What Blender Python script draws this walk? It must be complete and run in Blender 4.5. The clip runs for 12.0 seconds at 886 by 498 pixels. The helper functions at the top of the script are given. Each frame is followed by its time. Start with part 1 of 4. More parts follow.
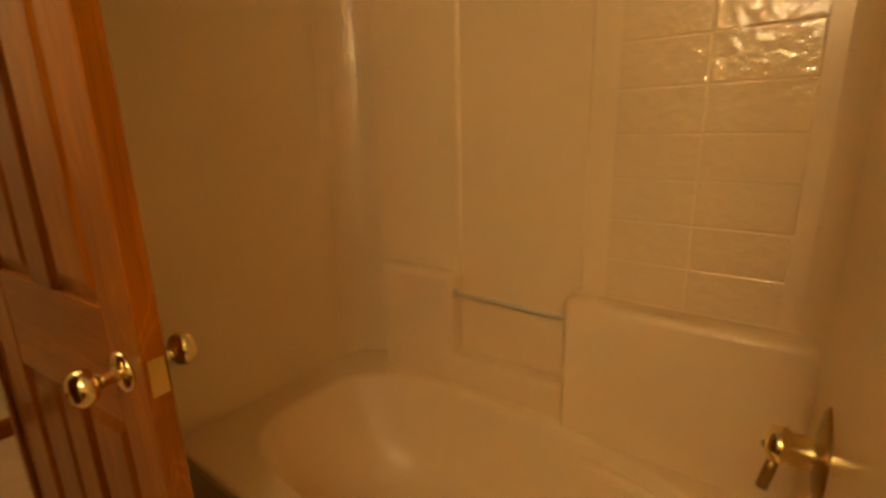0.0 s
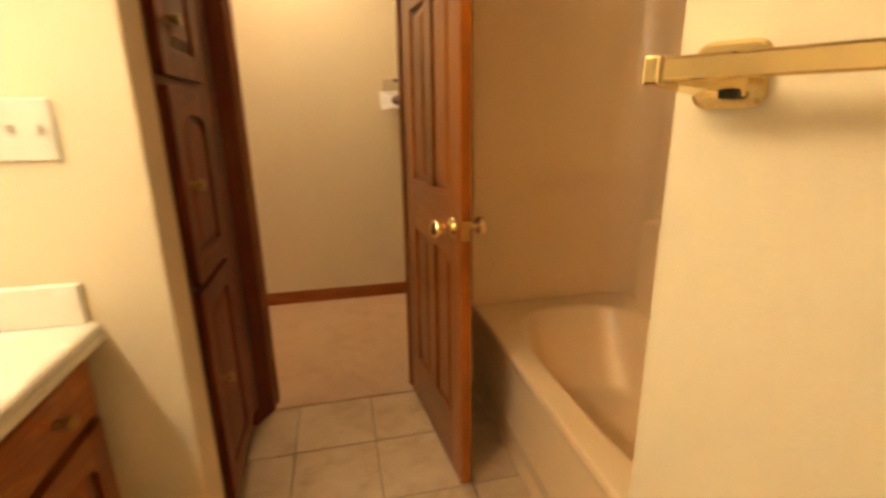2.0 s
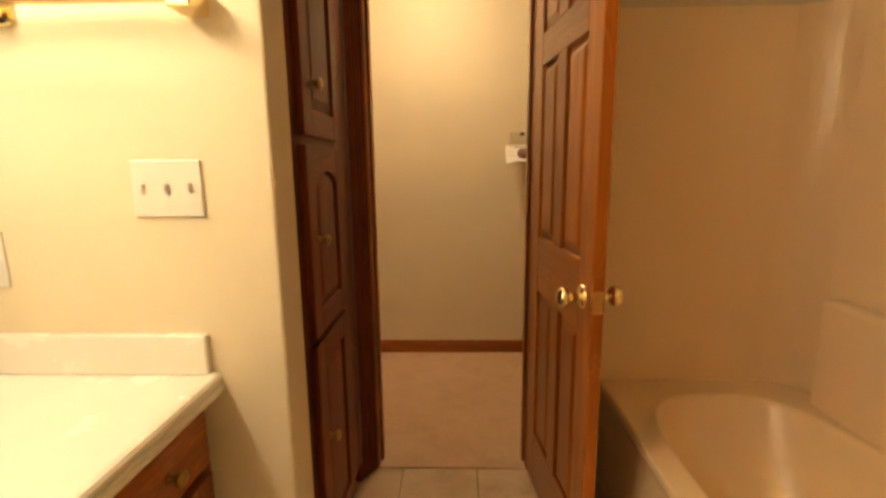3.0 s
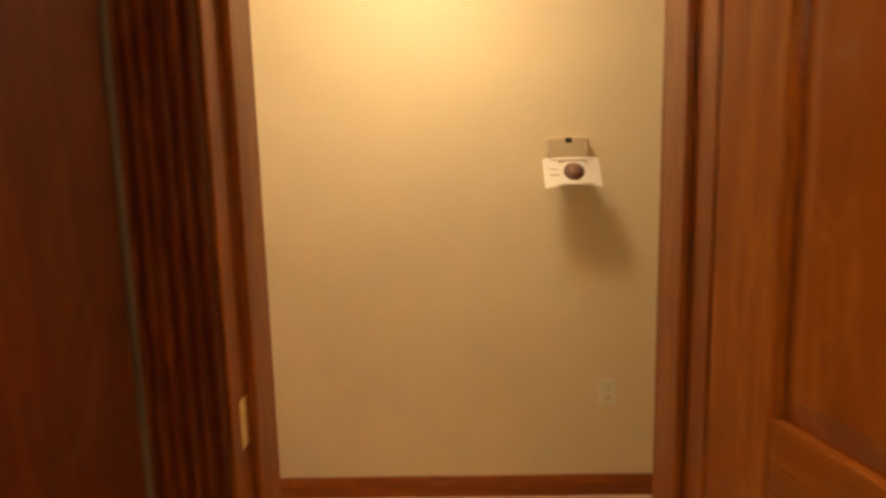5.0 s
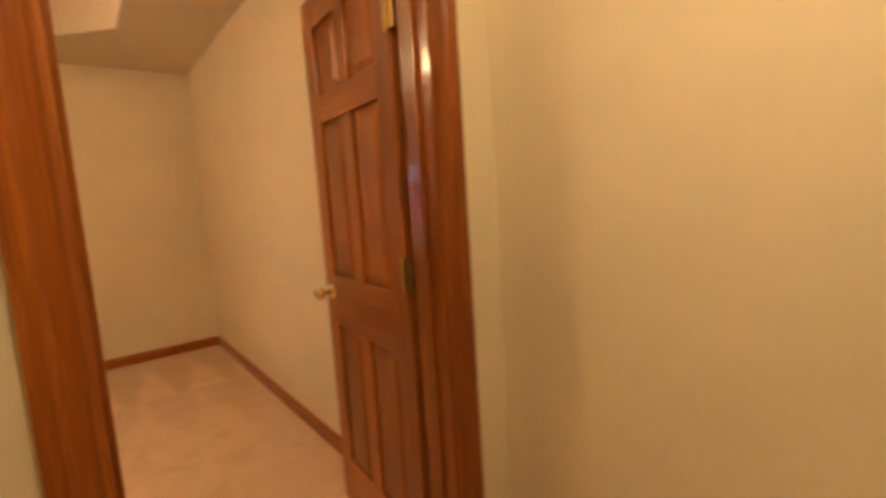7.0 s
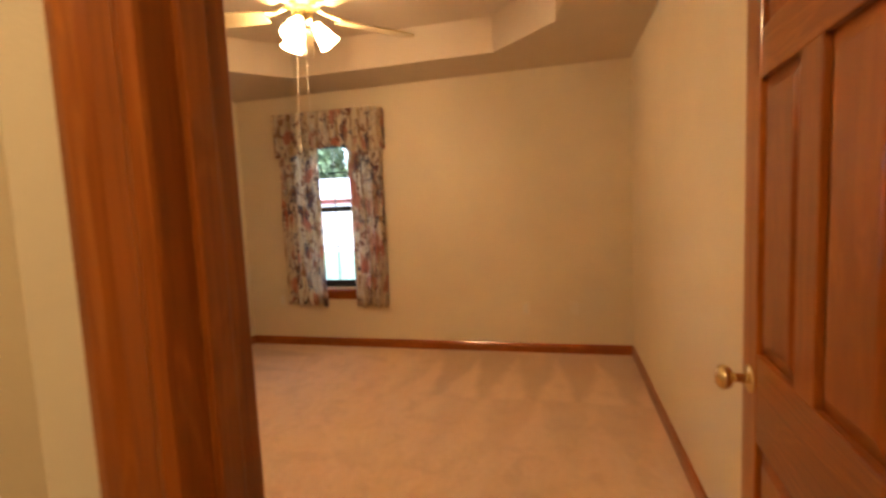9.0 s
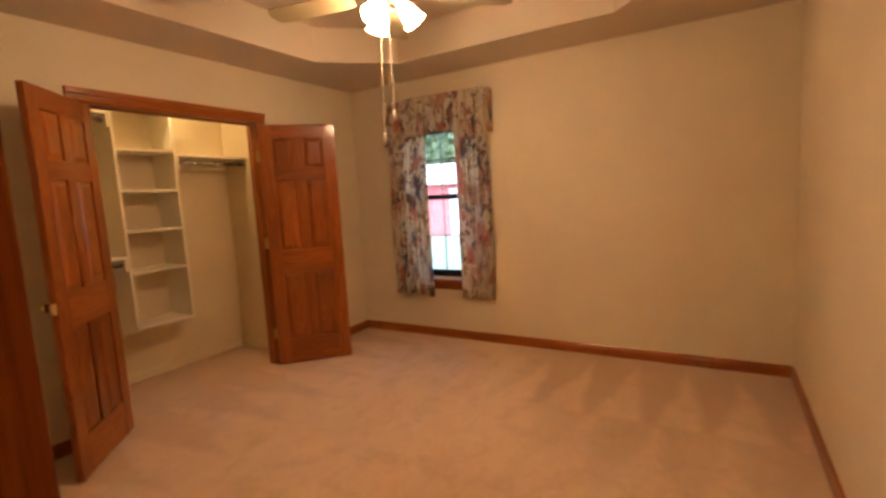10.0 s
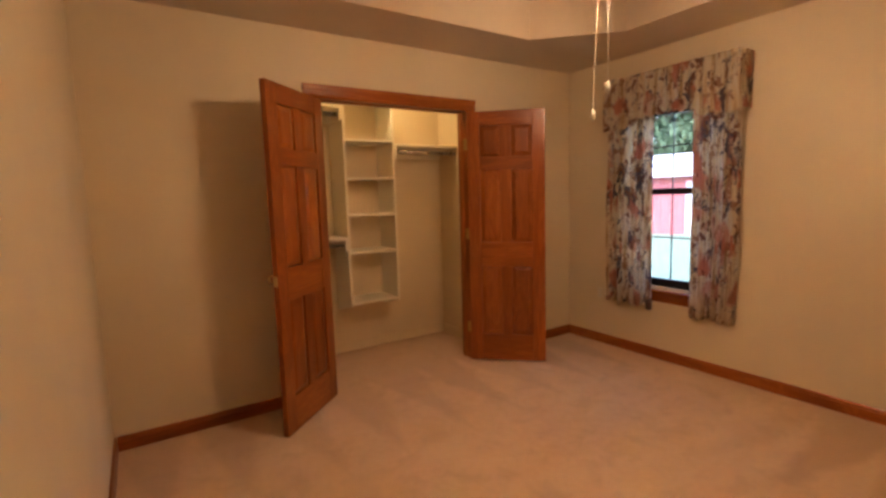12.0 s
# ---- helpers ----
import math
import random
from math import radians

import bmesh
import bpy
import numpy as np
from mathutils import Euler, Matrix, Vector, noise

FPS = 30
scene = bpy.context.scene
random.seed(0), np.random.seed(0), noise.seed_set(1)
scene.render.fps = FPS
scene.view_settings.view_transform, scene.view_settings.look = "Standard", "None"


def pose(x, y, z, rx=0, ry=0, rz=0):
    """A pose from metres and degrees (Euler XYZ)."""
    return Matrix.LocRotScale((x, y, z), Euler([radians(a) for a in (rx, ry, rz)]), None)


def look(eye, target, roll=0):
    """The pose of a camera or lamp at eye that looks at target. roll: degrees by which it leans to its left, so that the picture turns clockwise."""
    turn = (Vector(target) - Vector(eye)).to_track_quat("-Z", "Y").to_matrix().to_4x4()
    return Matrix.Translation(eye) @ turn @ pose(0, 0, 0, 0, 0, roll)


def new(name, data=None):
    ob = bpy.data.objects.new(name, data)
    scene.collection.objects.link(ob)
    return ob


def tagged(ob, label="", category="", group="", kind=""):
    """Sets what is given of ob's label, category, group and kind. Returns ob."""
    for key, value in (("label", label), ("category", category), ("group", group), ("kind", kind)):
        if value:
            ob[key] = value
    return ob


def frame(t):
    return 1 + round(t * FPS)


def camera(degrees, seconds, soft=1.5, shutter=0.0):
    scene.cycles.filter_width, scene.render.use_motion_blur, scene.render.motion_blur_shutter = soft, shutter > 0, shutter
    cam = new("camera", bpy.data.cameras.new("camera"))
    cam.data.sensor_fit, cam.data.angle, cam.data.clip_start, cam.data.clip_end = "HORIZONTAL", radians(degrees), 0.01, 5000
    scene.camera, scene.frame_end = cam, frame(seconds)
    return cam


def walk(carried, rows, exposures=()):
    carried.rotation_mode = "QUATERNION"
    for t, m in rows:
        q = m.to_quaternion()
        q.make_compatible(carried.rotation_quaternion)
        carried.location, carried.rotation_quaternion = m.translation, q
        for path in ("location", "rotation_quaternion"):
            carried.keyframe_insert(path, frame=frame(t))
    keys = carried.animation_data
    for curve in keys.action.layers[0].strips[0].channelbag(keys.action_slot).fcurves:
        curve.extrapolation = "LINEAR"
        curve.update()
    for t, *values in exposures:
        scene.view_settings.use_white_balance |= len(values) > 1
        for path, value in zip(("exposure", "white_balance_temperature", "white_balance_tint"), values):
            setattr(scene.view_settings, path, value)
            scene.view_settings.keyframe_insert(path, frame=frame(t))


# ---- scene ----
cam = camera(86.7, 12.0, soft=2.8, shutter=0.5)
PATH = [
    (0, (-0.133, -1.328, 1.237), (1.406, -0.153, 0.736), -1.5),
    (0.5, (-0.109, -1.402, 1.244), (1.24, -0.007, 0.764), -0.3),
    (1, (-0.164, -1.563, 1.219), (0.975, -0.016, 0.664), -0.7),
    (1.5, (-0.247, -1.76, 1.216), (0.593, -0.045, 0.619), -0.9),
    (2, (-0.252, -1.894, 1.223), (0.169, -0.018, 0.673), -0.8),
    (2.4, (-0.254, -1.937, 1.233), (-0.169, -0.006, 0.723), -0.1),
    (2.5, (-0.255, -1.918, 1.234), (-0.211, 0.025, 0.764), 0.2),
    (2.7, (-0.255, -1.874, 1.247), (-0.266, 0.096, 0.903), 0.0),
    (4.5, (-0.268, -0.884, 1.206), (-0.389, 1.072, 0.802), -1.5),
    (5, (-0.291, -0.588, 1.23), (-0.328, 1.382, 1.016), -1.4),
    (5.5, (-0.232, -0.336, 1.285), (-0.59, 1.625, 1.1), -1.8),
    (6, (-0.278, -0.152, 1.317), (-1.088, 1.653, 1.024), -1.9),
    (6.5, (-0.256, 0.156, 1.267), (-1.504, 1.707, 1.077), -1.4),
    (7, (-0.389, 0.322, 1.285), (-1.963, 1.533, 1.049), -3.7),
    (7.5, (-0.485, 0.482, 1.32), (-2.387, 1.064, 1.106), -2.8),
    (7.7, (-0.532, 0.535, 1.328), (-2.482, 0.913, 1.1), -1.1),
    (9.3, (-1.086, 0.743, 1.35), (-2.965, 0.077, 1.193), -2.2),
    (9.5, (-1.163, 0.781, 1.364), (-2.999, 0.003, 1.206), -1.4),
    (10, (-1.303, 0.796, 1.38), (-3.012, -0.216, 1.151), -3.3),
    (10.5, (-1.429, 0.747, 1.373), (-3.041, -0.42, 1.178), -2.8),
    (11, (-1.525, 0.696, 1.363), (-3.032, -0.602, 1.148), -2.7),
    (11.5, (-1.614, 0.656, 1.385), (-2.833, -0.916, 1.18), -2.5),
    (12, (-1.661, 0.64, 1.377), (-2.744, -1.026, 1.152), -1.7),
]
EXPOSURE = [
    (0, 3.58, 8300, 10), (0.5, 3.97, 7800, 10), (1, 4.25, 7200, 10), (2, 4.33, 6500, 11), (2.7, 4.22, 6450, 12), (4.5, 4.0, 7100, 10),
    (5.0, 4.42, 6500, 10), (5.5, 4.58, 6600, 10), (6.0, 4.52, 6400, 9), (7.5, 4.4, 6500, 10), (9.5, 4.28, 6350, 14), (10.5, 4.12, 6200, 18), (12, 4.05, 6050, 18),
]
walk(cam, [(t, look(eye, target, roll)) for t, eye, target, roll in PATH], EXPOSURE)

# ---- light ----
world = bpy.data.worlds.new("sky")
scene.world = world
world.use_nodes = True
wn = world.node_tree.nodes
sky = wn.new("ShaderNodeTexSky")
sky.sky_type, sky.sun_disc, sky.sun_elevation, sky.sun_rotation = "NISHITA", False, radians(48), radians(70)
world.node_tree.links.new(sky.outputs[0], wn["Background"].inputs[0])
wn["Background"].inputs[1].default_value = 0.12
sun = new("sun", bpy.data.lights.new("sun", "SUN"))
sun.data.energy, sun.data.angle, sun.data.color = 0.75, radians(10), (1.0, 0.97, 0.94)
sun.matrix_world = look((3, 4, 9), (-1, -2, 0))



# ---- materials ----
def nodes_of(name):
    m = bpy.data.materials.new(name)
    m.use_nodes = True
    nt = m.node_tree
    return m, nt, nt.nodes["Principled BSDF"]


def node(nt, kind, **values):
    n = nt.nodes.new(kind)
    for k, v in values.items():
        n.inputs[k].default_value = v
    return n


def ramp(nt, fac, stops):
    r = nt.nodes.new("ShaderNodeValToRGB")
    while len(r.color_ramp.elements) < len(stops):
        r.color_ramp.elements.new(0.5)
    for e, (p, c) in zip(r.color_ramp.elements, stops):
        e.position, e.color = p, (*c, 1)
    nt.links.new(fac, r.inputs[0])
    return r.outputs[0]


def blend(nt, fac, a, b, mode="MIX"):
    m = nt.nodes.new("ShaderNodeMix")
    m.data_type, m.blend_type = "RGBA", mode
    for socket, v in ((m.inputs[0], fac), (m.inputs[6], a), (m.inputs[7], b)):
        if hasattr(v, "links"):
            nt.links.new(v, socket)
        else:
            socket.default_value = v if isinstance(v, float) else (*v, 1)
    return m.outputs[2]


def coords(nt, scale=(1, 1, 1), shift=True, world_space=False):
    tc = nt.nodes.new("ShaderNodeTexCoord")
    mp = nt.nodes.new("ShaderNodeMapping")
    mp.inputs["Scale"].default_value = scale
    nt.links.new(tc.outputs["Object"], mp.inputs[0])
    if shift:
        oi = nt.nodes.new("ShaderNodeObjectInfo")
        mul = nt.nodes.new("ShaderNodeMath")
        mul.operation = "MULTIPLY"
        mul.inputs[1].default_value = 37.0
        nt.links.new(oi.outputs["Random"], mul.inputs[0])
        nt.links.new(mul.outputs[0], mp.inputs["Location"])
    return mp.outputs[0]


def bump(nt, bsdf, height, strength, distance):
    b = node(nt, "ShaderNodeBump", Strength=strength, Distance=distance)
    nt.links.new(height, b.inputs["Height"])
    nt.links.new(b.outputs[0], bsdf.inputs["Normal"])
    return b.outputs[0]


def noise_of(nt, vec, scale, detail=4.0, rough=0.55, distort=0.0):
    n = node(nt, "ShaderNodeTexNoise", Scale=scale, Detail=detail, Roughness=rough, Distortion=distort)
    nt.links.new(vec, n.inputs["Vector"])
    return n.outputs[0]


def wood(name, axis, dark=(0.13, 0.025, 0.002), mid=(0.30, 0.077, 0.007), light=(0.375, 0.107, 0.012), gloss=0.3, coat=0.35):
    m, nt, b = nodes_of(name)
    long, wide = 1.3, 9.0
    v = coords(nt, tuple(long if n == axis else wide for n in range(3)))
    broad = noise_of(nt, v, 1.0, 3.0, 0.5, 1.2)
    rings = node(nt, "ShaderNodeMath")
    rings.operation = "SINE"
    mul = node(nt, "ShaderNodeMath")
    mul.operation = "MULTIPLY"
    mul.inputs[1].default_value = 26.0
    nt.links.new(broad, mul.inputs[0])
    nt.links.new(mul.outputs[0], rings.inputs[0])
    fine_v = coords(nt, tuple(5.0 if n == axis else 240.0 for n in range(3)))
    pores = noise_of(nt, fine_v, 1.0, 2.0, 0.6)
    base = ramp(nt, rings.outputs[0], [(0.0, mid), (0.75, light), (1.0, mid)])
    base = blend(nt, ramp(nt, broad, [(0.36, (0.34, 0.34, 0.34)), (0.60, (0, 0, 0))]), base, dark)
    pore_mask = ramp(nt, pores, [(0.38, (0.36, 0.36, 0.36)), (0.50, (0, 0, 0))])
    base = blend(nt, pore_mask, base, dark)
    oi = nt.nodes.new("ShaderNodeObjectInfo")
    tone = ramp(nt, oi.outputs["Random"], [(0.0, (0.78, 0.74, 0.72)), (0.55, (1.0, 1.0, 1.0)), (1.0, (1.22, 1.3, 1.35))])
    base = blend(nt, 1.0, base, tone, "MULTIPLY")
    nt.links.new(base, b.inputs["Base Color"])
    b.inputs["Roughness"].default_value = gloss
    b.inputs["Specular IOR Level"].default_value = 0.3
    b.inputs["Coat Weight"].default_value = coat
    b.inputs["Coat Roughness"].default_value = 0.08
    bump(nt, b, pores, 0.12, 0.0006)
    return m


def paint(name, color, grain=220.0, depth=0.0012, rough=0.62, mottled=0.05):
    m, nt, b = nodes_of(name)
    v = coords(nt, shift=False)
    soft = noise_of(nt, v, 1.7, 3.0)
    lo = tuple(c * (1 - mottled) for c in color)
    nt.links.new(ramp(nt, soft, [(0.35, lo), (0.65, color)]), b.inputs["Base Color"])
    b.inputs["Roughness"].default_value = rough
    coarse = noise_of(nt, v, grain * 0.25, 2.0)
    fine = noise_of(nt, v, grain, 3.0)
    add = node(nt, "ShaderNodeMath")
    nt.links.new(coarse, add.inputs[0])
    nt.links.new(fine, add.inputs[1])
    bump(nt, b, add.outputs[0], 0.35, depth)
    return m


def plain(name, color, rough=0.5, metal=0.0, coat=0.0, vary=0.08, scale=30.0, relief=0.0):
    m, nt, b = nodes_of(name)
    v = coords(nt)
    n = noise_of(nt, v, scale, 4.0)
    nt.links.new(ramp(nt, n, [(0.3, tuple(c * (1 - vary) for c in color)), (0.7, color)]), b.inputs["Base Color"])
    nt.links.new(ramp(nt, n, [(0.3, (rough * 0.8,) * 3), (0.7, (min(1, rough * 1.2),) * 3)]), b.inputs["Roughness"])
    b.inputs["Metallic"].default_value = metal
    b.inputs["Coat Weight"].default_value = coat
    if relief:
        bump(nt, b, n, 0.3, relief)
    return m


def glowing(name, color, strength):
    m, nt, b = nodes_of(name)
    b.inputs["Base Color"].default_value = (0.9, 0.88, 0.82, 1)
    b.inputs["Emission Color"].default_value = (*color, 1)
    b.inputs["Emission Strength"].default_value = strength
    b.inputs["Roughness"].default_value = 0.3
    return m


OAK_X, OAK_Y, OAK_Z = (wood("oak along " + "xyz"[n], n) for n in range(3))
# the oak again in darker, duller tones, for the linen cabinet and stepped trim
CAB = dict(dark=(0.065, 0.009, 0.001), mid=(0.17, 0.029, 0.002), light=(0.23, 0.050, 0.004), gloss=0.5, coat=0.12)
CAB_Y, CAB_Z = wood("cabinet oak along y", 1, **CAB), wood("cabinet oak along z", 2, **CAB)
WALL = paint("cream wall paint", (0.73, 0.625, 0.435))
CEIL = paint("ceiling paint", (0.66, 0.56, 0.43), 130.0, 0.002, 0.8)
CLOSET_WALL = paint("closet wall paint", (0.74, 0.61, 0.39))
WHITE = plain("white painted board", (0.85, 0.78, 0.61), 0.45, vary=0.04)
PLASTIC = plain("ivory plastic", (0.74, 0.70, 0.60), 0.35, vary=0.03)
PLATE = plain("cream wall plate", (0.72, 0.63, 0.47), 0.45, vary=0.03)
GAP = plain("dark slot", (0.02, 0.015, 0.01), 0.7)
BRASS = plain("polished brass", (0.94, 0.78, 0.43), 0.15, 1.0, vary=0.12, scale=14.0)
BRASS_OLD = plain("aged brass", (0.42, 0.27, 0.09), 0.32, 1.0, vary=0.25, scale=25.0)
BRONZE = plain("dark bronze frame", (0.018, 0.016, 0.018), 0.4, 0.3)
CHROME = plain("dull chrome rod", (0.45, 0.43, 0.40), 0.28, 1.0)
RAIL = plain("pale dull metal", (0.74, 0.66, 0.52), 0.35, 0.4)
COUNTER = plain("cultured marble", (0.80, 0.76, 0.66), 0.25, coat=0.3, vary=0.05, scale=9.0)
GROUT = plain("tan grout", (0.26, 0.19, 0.12), 0.9, vary=0.2, scale=90.0, relief=0.001)
CARD = plain("white card", (0.82, 0.80, 0.76), 0.6, vary=0.03)
DIAL = plain("dark brown dial", (0.22, 0.12, 0.09), 0.35)
PRINT = plain("faded print", (0.62, 0.52, 0.46), 0.7)
SHADE = glowing("lit frosted glass", (1.0, 0.65, 0.34), 6.0)
FAN_CREAM = plain("cream fan blade", (0.44, 0.35, 0.19), 0.4, vary=0.06)
BULB = glowing("lit bulb", (1.0, 0.83, 0.56), 4.8)
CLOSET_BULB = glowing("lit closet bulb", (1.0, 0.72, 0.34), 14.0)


def wavy_acrylic():
    m, nt, b = nodes_of("wavy almond acrylic")
    v = coords(nt)
    b.inputs["Base Color"].default_value = (0.92, 0.69, 0.405, 1)
    b.inputs["Roughness"].default_value = 0.09
    b.inputs["Coat Weight"].default_value = 0.6
    b.inputs["Coat Roughness"].default_value = 0.04
    nt.links.new(bump(nt, b, noise_of(nt, v, 34.0, 2.0, 0.5), 0.5, 0.008), b.inputs["Coat Normal"])
    return m


def smooth_acrylic():
    m, nt, b = nodes_of("glossy almond acrylic")
    b.inputs["Base Color"].default_value = (0.92, 0.69, 0.405, 1)
    b.inputs["Roughness"].default_value = 0.28
    b.inputs["Coat Weight"].default_value = 0.18
    bump(nt, b, noise_of(nt, coords(nt, shift=False), 9.0, 2.0), 0.12, 0.002)
    return m


ACRYL = smooth_acrylic()


def tile_material():
    m, nt, b = nodes_of("beige floor tile")
    v = coords(nt)
    n = noise_of(nt, v, 7.0, 6.0, 0.65, 0.6)
    c = ramp(nt, n, [(0.25, (0.42, 0.28, 0.16)), (0.5, (0.57, 0.42, 0.26)), (0.75, (0.65, 0.50, 0.33))])
    nt.links.new(c, b.inputs["Base Color"])
    b.inputs["Roughness"].default_value = 0.38
    bump(nt, b, noise_of(nt, v, 60.0), 0.15, 0.0008)
    return m


def carpet_material():
    m, nt, b = nodes_of("beige cut pile carpet")
    v = coords(nt, shift=False)
    tuft = noise_of(nt, v, 330.0, 3.0, 0.7)
    clump = noise_of(nt, v, 26.0, 4.0, 0.65)
    tread = noise_of(nt, coords(nt, (1.0, 2.2, 1.0), False), 2.1, 3.0, 0.5, 0.8)
    base = ramp(nt, clump, [(0.3, (0.74, 0.49, 0.285)), (0.7, (0.83, 0.575, 0.35))])
    base = blend(nt, ramp(nt, tread, [(0.46, (0, 0, 0)), (0.60, (0.3, 0.3, 0.3))]), base, (0.88, 0.64, 0.43))
    # strokes that the sweeper left in the pile: wedges that run from the window wall into the room
    sep = nt.nodes.new("ShaderNodeSeparateXYZ")
    tc = nt.nodes.new("ShaderNodeTexCoord")
    nt.links.new(tc.outputs["Object"], sep.inputs[0])

    def math_node(op, a, c=None):
        q = node(nt, "ShaderNodeMath")
        q.operation = op
        for i, val in enumerate((a, c)):
            if val is None:
                continue
            if isinstance(val, float):
                q.inputs[i].default_value = val
            else:
                nt.links.new(val, q.inputs[i])
        return q.outputs[0]

    X, Y = sep.outputs["X"], sep.outputs["Y"]

    def fade(val, slope):
        out = math_node("MULTIPLY", val, slope)
        out.node.use_clamp = True
        return out

    def wedges(across, start, pitch, depth, tip):
        """Light wedges with their tips at depth = tip that fill their pitch one metre on."""
        wob = math_node("MULTIPLY", noise_of(nt, v, 1.7, 3.0), 0.20)
        saw = math_node("PINGPONG", math_node("ADD", math_node("ADD", across, start), wob), pitch / 2)
        return fade(math_node("SUBTRACT", math_node("MULTIPLY", math_node("SUBTRACT", depth, tip), pitch / 2), saw), 16.0)

    edge = math_node("MULTIPLY", noise_of(nt, v, 3.0, 2.0), 0.10)
    by_wall = fade(math_node("SUBTRACT", -4.02, math_node("ADD", X, edge)), 28.0)
    along_wall = fade(math_node("ADD", Y, 0.62), 3.0)
    zone = math_node("MULTIPLY", by_wall, along_wall)
    dark = math_node("MULTIPLY", zone, math_node("SUBTRACT", 1.0, wedges(Y, 0.285, 0.335, X, -5.10)))
    base = blend(nt, math_node("MULTIPLY", dark, 0.52), base, (0.43, 0.26, 0.14))
    # a second row of strokes further into the room
    row = math_node("MULTIPLY", math_node("MULTIPLY", fade(math_node("SUBTRACT", -3.0, X), 1.4), math_node("SUBTRACT", 1.0, by_wall)), fade(math_node("ADD", Y, 0.4), 1.5))
    row = math_node("MULTIPLY", row, math_node("SUBTRACT", 1.0, wedges(Y, 0.12, 0.36, X, -4.3)))
    base = blend(nt, math_node("MULTIPLY", row, 0.30), base, (0.46, 0.28, 0.16))
    # strokes that run out from the closet wall
    south = fade(math_node("SUBTRACT", -1.05, math_node("ADD", Y, edge)), 5.0)
    strokes = math_node("MULTIPLY", south, math_node("SUBTRACT", 1.0, wedges(X, 0.13, 0.40, Y, -2.7)))
    base = blend(nt, math_node("MULTIPLY", strokes, 0.36), base, (0.46, 0.28, 0.16))
    # blotches where feet turned the pile
    feet = noise_of(nt, v, 5.5, 5.0, 0.6, 0.5)
    base = blend(nt, ramp(nt, feet, [(0.50, (0, 0, 0)), (0.64, (0.36, 0.36, 0.36))]), base, (0.54, 0.335, 0.195))
    base = blend(nt, ramp(nt, tuft, [(0.35, (0.5, 0.5, 0.5)), (0.6, (0, 0, 0))]), base, (0.36, 0.21, 0.12))
    nt.links.new(base, b.inputs["Base Color"])
    b.inputs["Roughness"].default_value = 0.95
    b.inputs["Sheen Weight"].default_value = 0.25
    add = math_node("ADD", tuft, clump)
    bump(nt, b, add, 0.7, 0.006)
    return m


def floral_material():
    m, nt, b = nodes_of("floral cotton")
    v = coords(nt, (1, 1, 0.62))
    mixv = nt.nodes.new("ShaderNodeMix")
    mixv.data_type = "VECTOR"
    mixv.inputs[0].default_value = 0.10
    nt.links.new(v, mixv.inputs[4])
    n3 = node(nt, "ShaderNodeTexNoise", Scale=14.0)
    nt.links.new(v, n3.inputs["Vector"])
    nt.links.new(n3.outputs[1], mixv.inputs[5])
    wv = mixv.outputs[1]

    def spots(scale, cut, soft=0.04):
        q = node(nt, "ShaderNodeTexVoronoi", Scale=scale)
        nt.links.new(wv, q.inputs["Vector"])
        return ramp(nt, q.outputs["Distance"], [(cut, (1, 1, 1)), (cut + soft, (0, 0, 0))]), q.outputs["Color"]

    weave = noise_of(nt, coords(nt, (14.0, 38.0, 2.5)), 1.0, 4.0, 0.6)
    base = ramp(nt, weave, [(0.36, (0.58, 0.42, 0.23)), (0.46, (0.84, 0.73, 0.54)), (0.60, (0.90, 0.86, 0.78))])
    foliage = noise_of(nt, wv, 11.0, 5.0, 0.66)
    base = blend(nt, ramp(nt, foliage, [(0.54, (0, 0, 0)), (0.59, (0.9, 0.9, 0.9))]), base, (0.09, 0.08, 0.14))
    twig = noise_of(nt, wv, 17.0, 5.0, 0.7)
    base = blend(nt, ramp(nt, twig, [(0.535, (0, 0, 0)), (0.59, (0.8, 0.8, 0.8))]), base, (0.36, 0.16, 0.08))
    big, tint = spots(8.5, 0.38, 0.10)
    patch = ramp(nt, noise_of(nt, v, 5.0, 2.0), [(0.44, (0, 0, 0)), (0.56, (0.9, 0.9, 0.9))])
    flower = blend(nt, tint, (0.60, 0.20, 0.13), (0.74, 0.40, 0.30))
    base = blend(nt, blend(nt, 1.0, big, patch, "MULTIPLY"), base, flower)
    heart, _ = spots(15.0, 0.19)
    base = blend(nt, blend(nt, 0.8, (0.0, 0.0, 0.0), heart), base, (0.20, 0.055, 0.04))
    nt.links.new(base, b.inputs["Base Color"])
    b.inputs["Roughness"].default_value = 0.85
    b.inputs["Sheen Weight"].default_value = 0.2
    bump(nt, b, weave, 0.2, 0.001)
    thin = nt.nodes.new("ShaderNodeBsdfTranslucent")
    nt.links.new(base, thin.inputs["Color"])
    both = nt.nodes.new("ShaderNodeMixShader")
    both.inputs[0].default_value = 0.62
    nt.links.new(b.outputs[0], both.inputs[1])
    nt.links.new(thin.outputs[0], both.inputs[2])
    nt.links.new(both.outputs[0], nt.nodes["Material Output"].inputs["Surface"])
    return m


def glass_material():
    m, nt, b = nodes_of("window glass")
    b.inputs["Base Color"].default_value = (1, 1, 1, 1)
    b.inputs["Roughness"].default_value = 0.0
    b.inputs["Transmission Weight"].default_value = 1.0
    b.inputs["IOR"].default_value = 1.45
    return m


def leaf_material(name, a, c):
    m, nt, b = nodes_of(name)
    n = noise_of(nt, coords(nt), 3.0, 5.0, 0.7)
    nt.links.new(ramp(nt, n, [(0.35, a), (0.65, c)]), b.inputs["Base Color"])
    b.inputs["Roughness"].default_value = 0.8
    return m


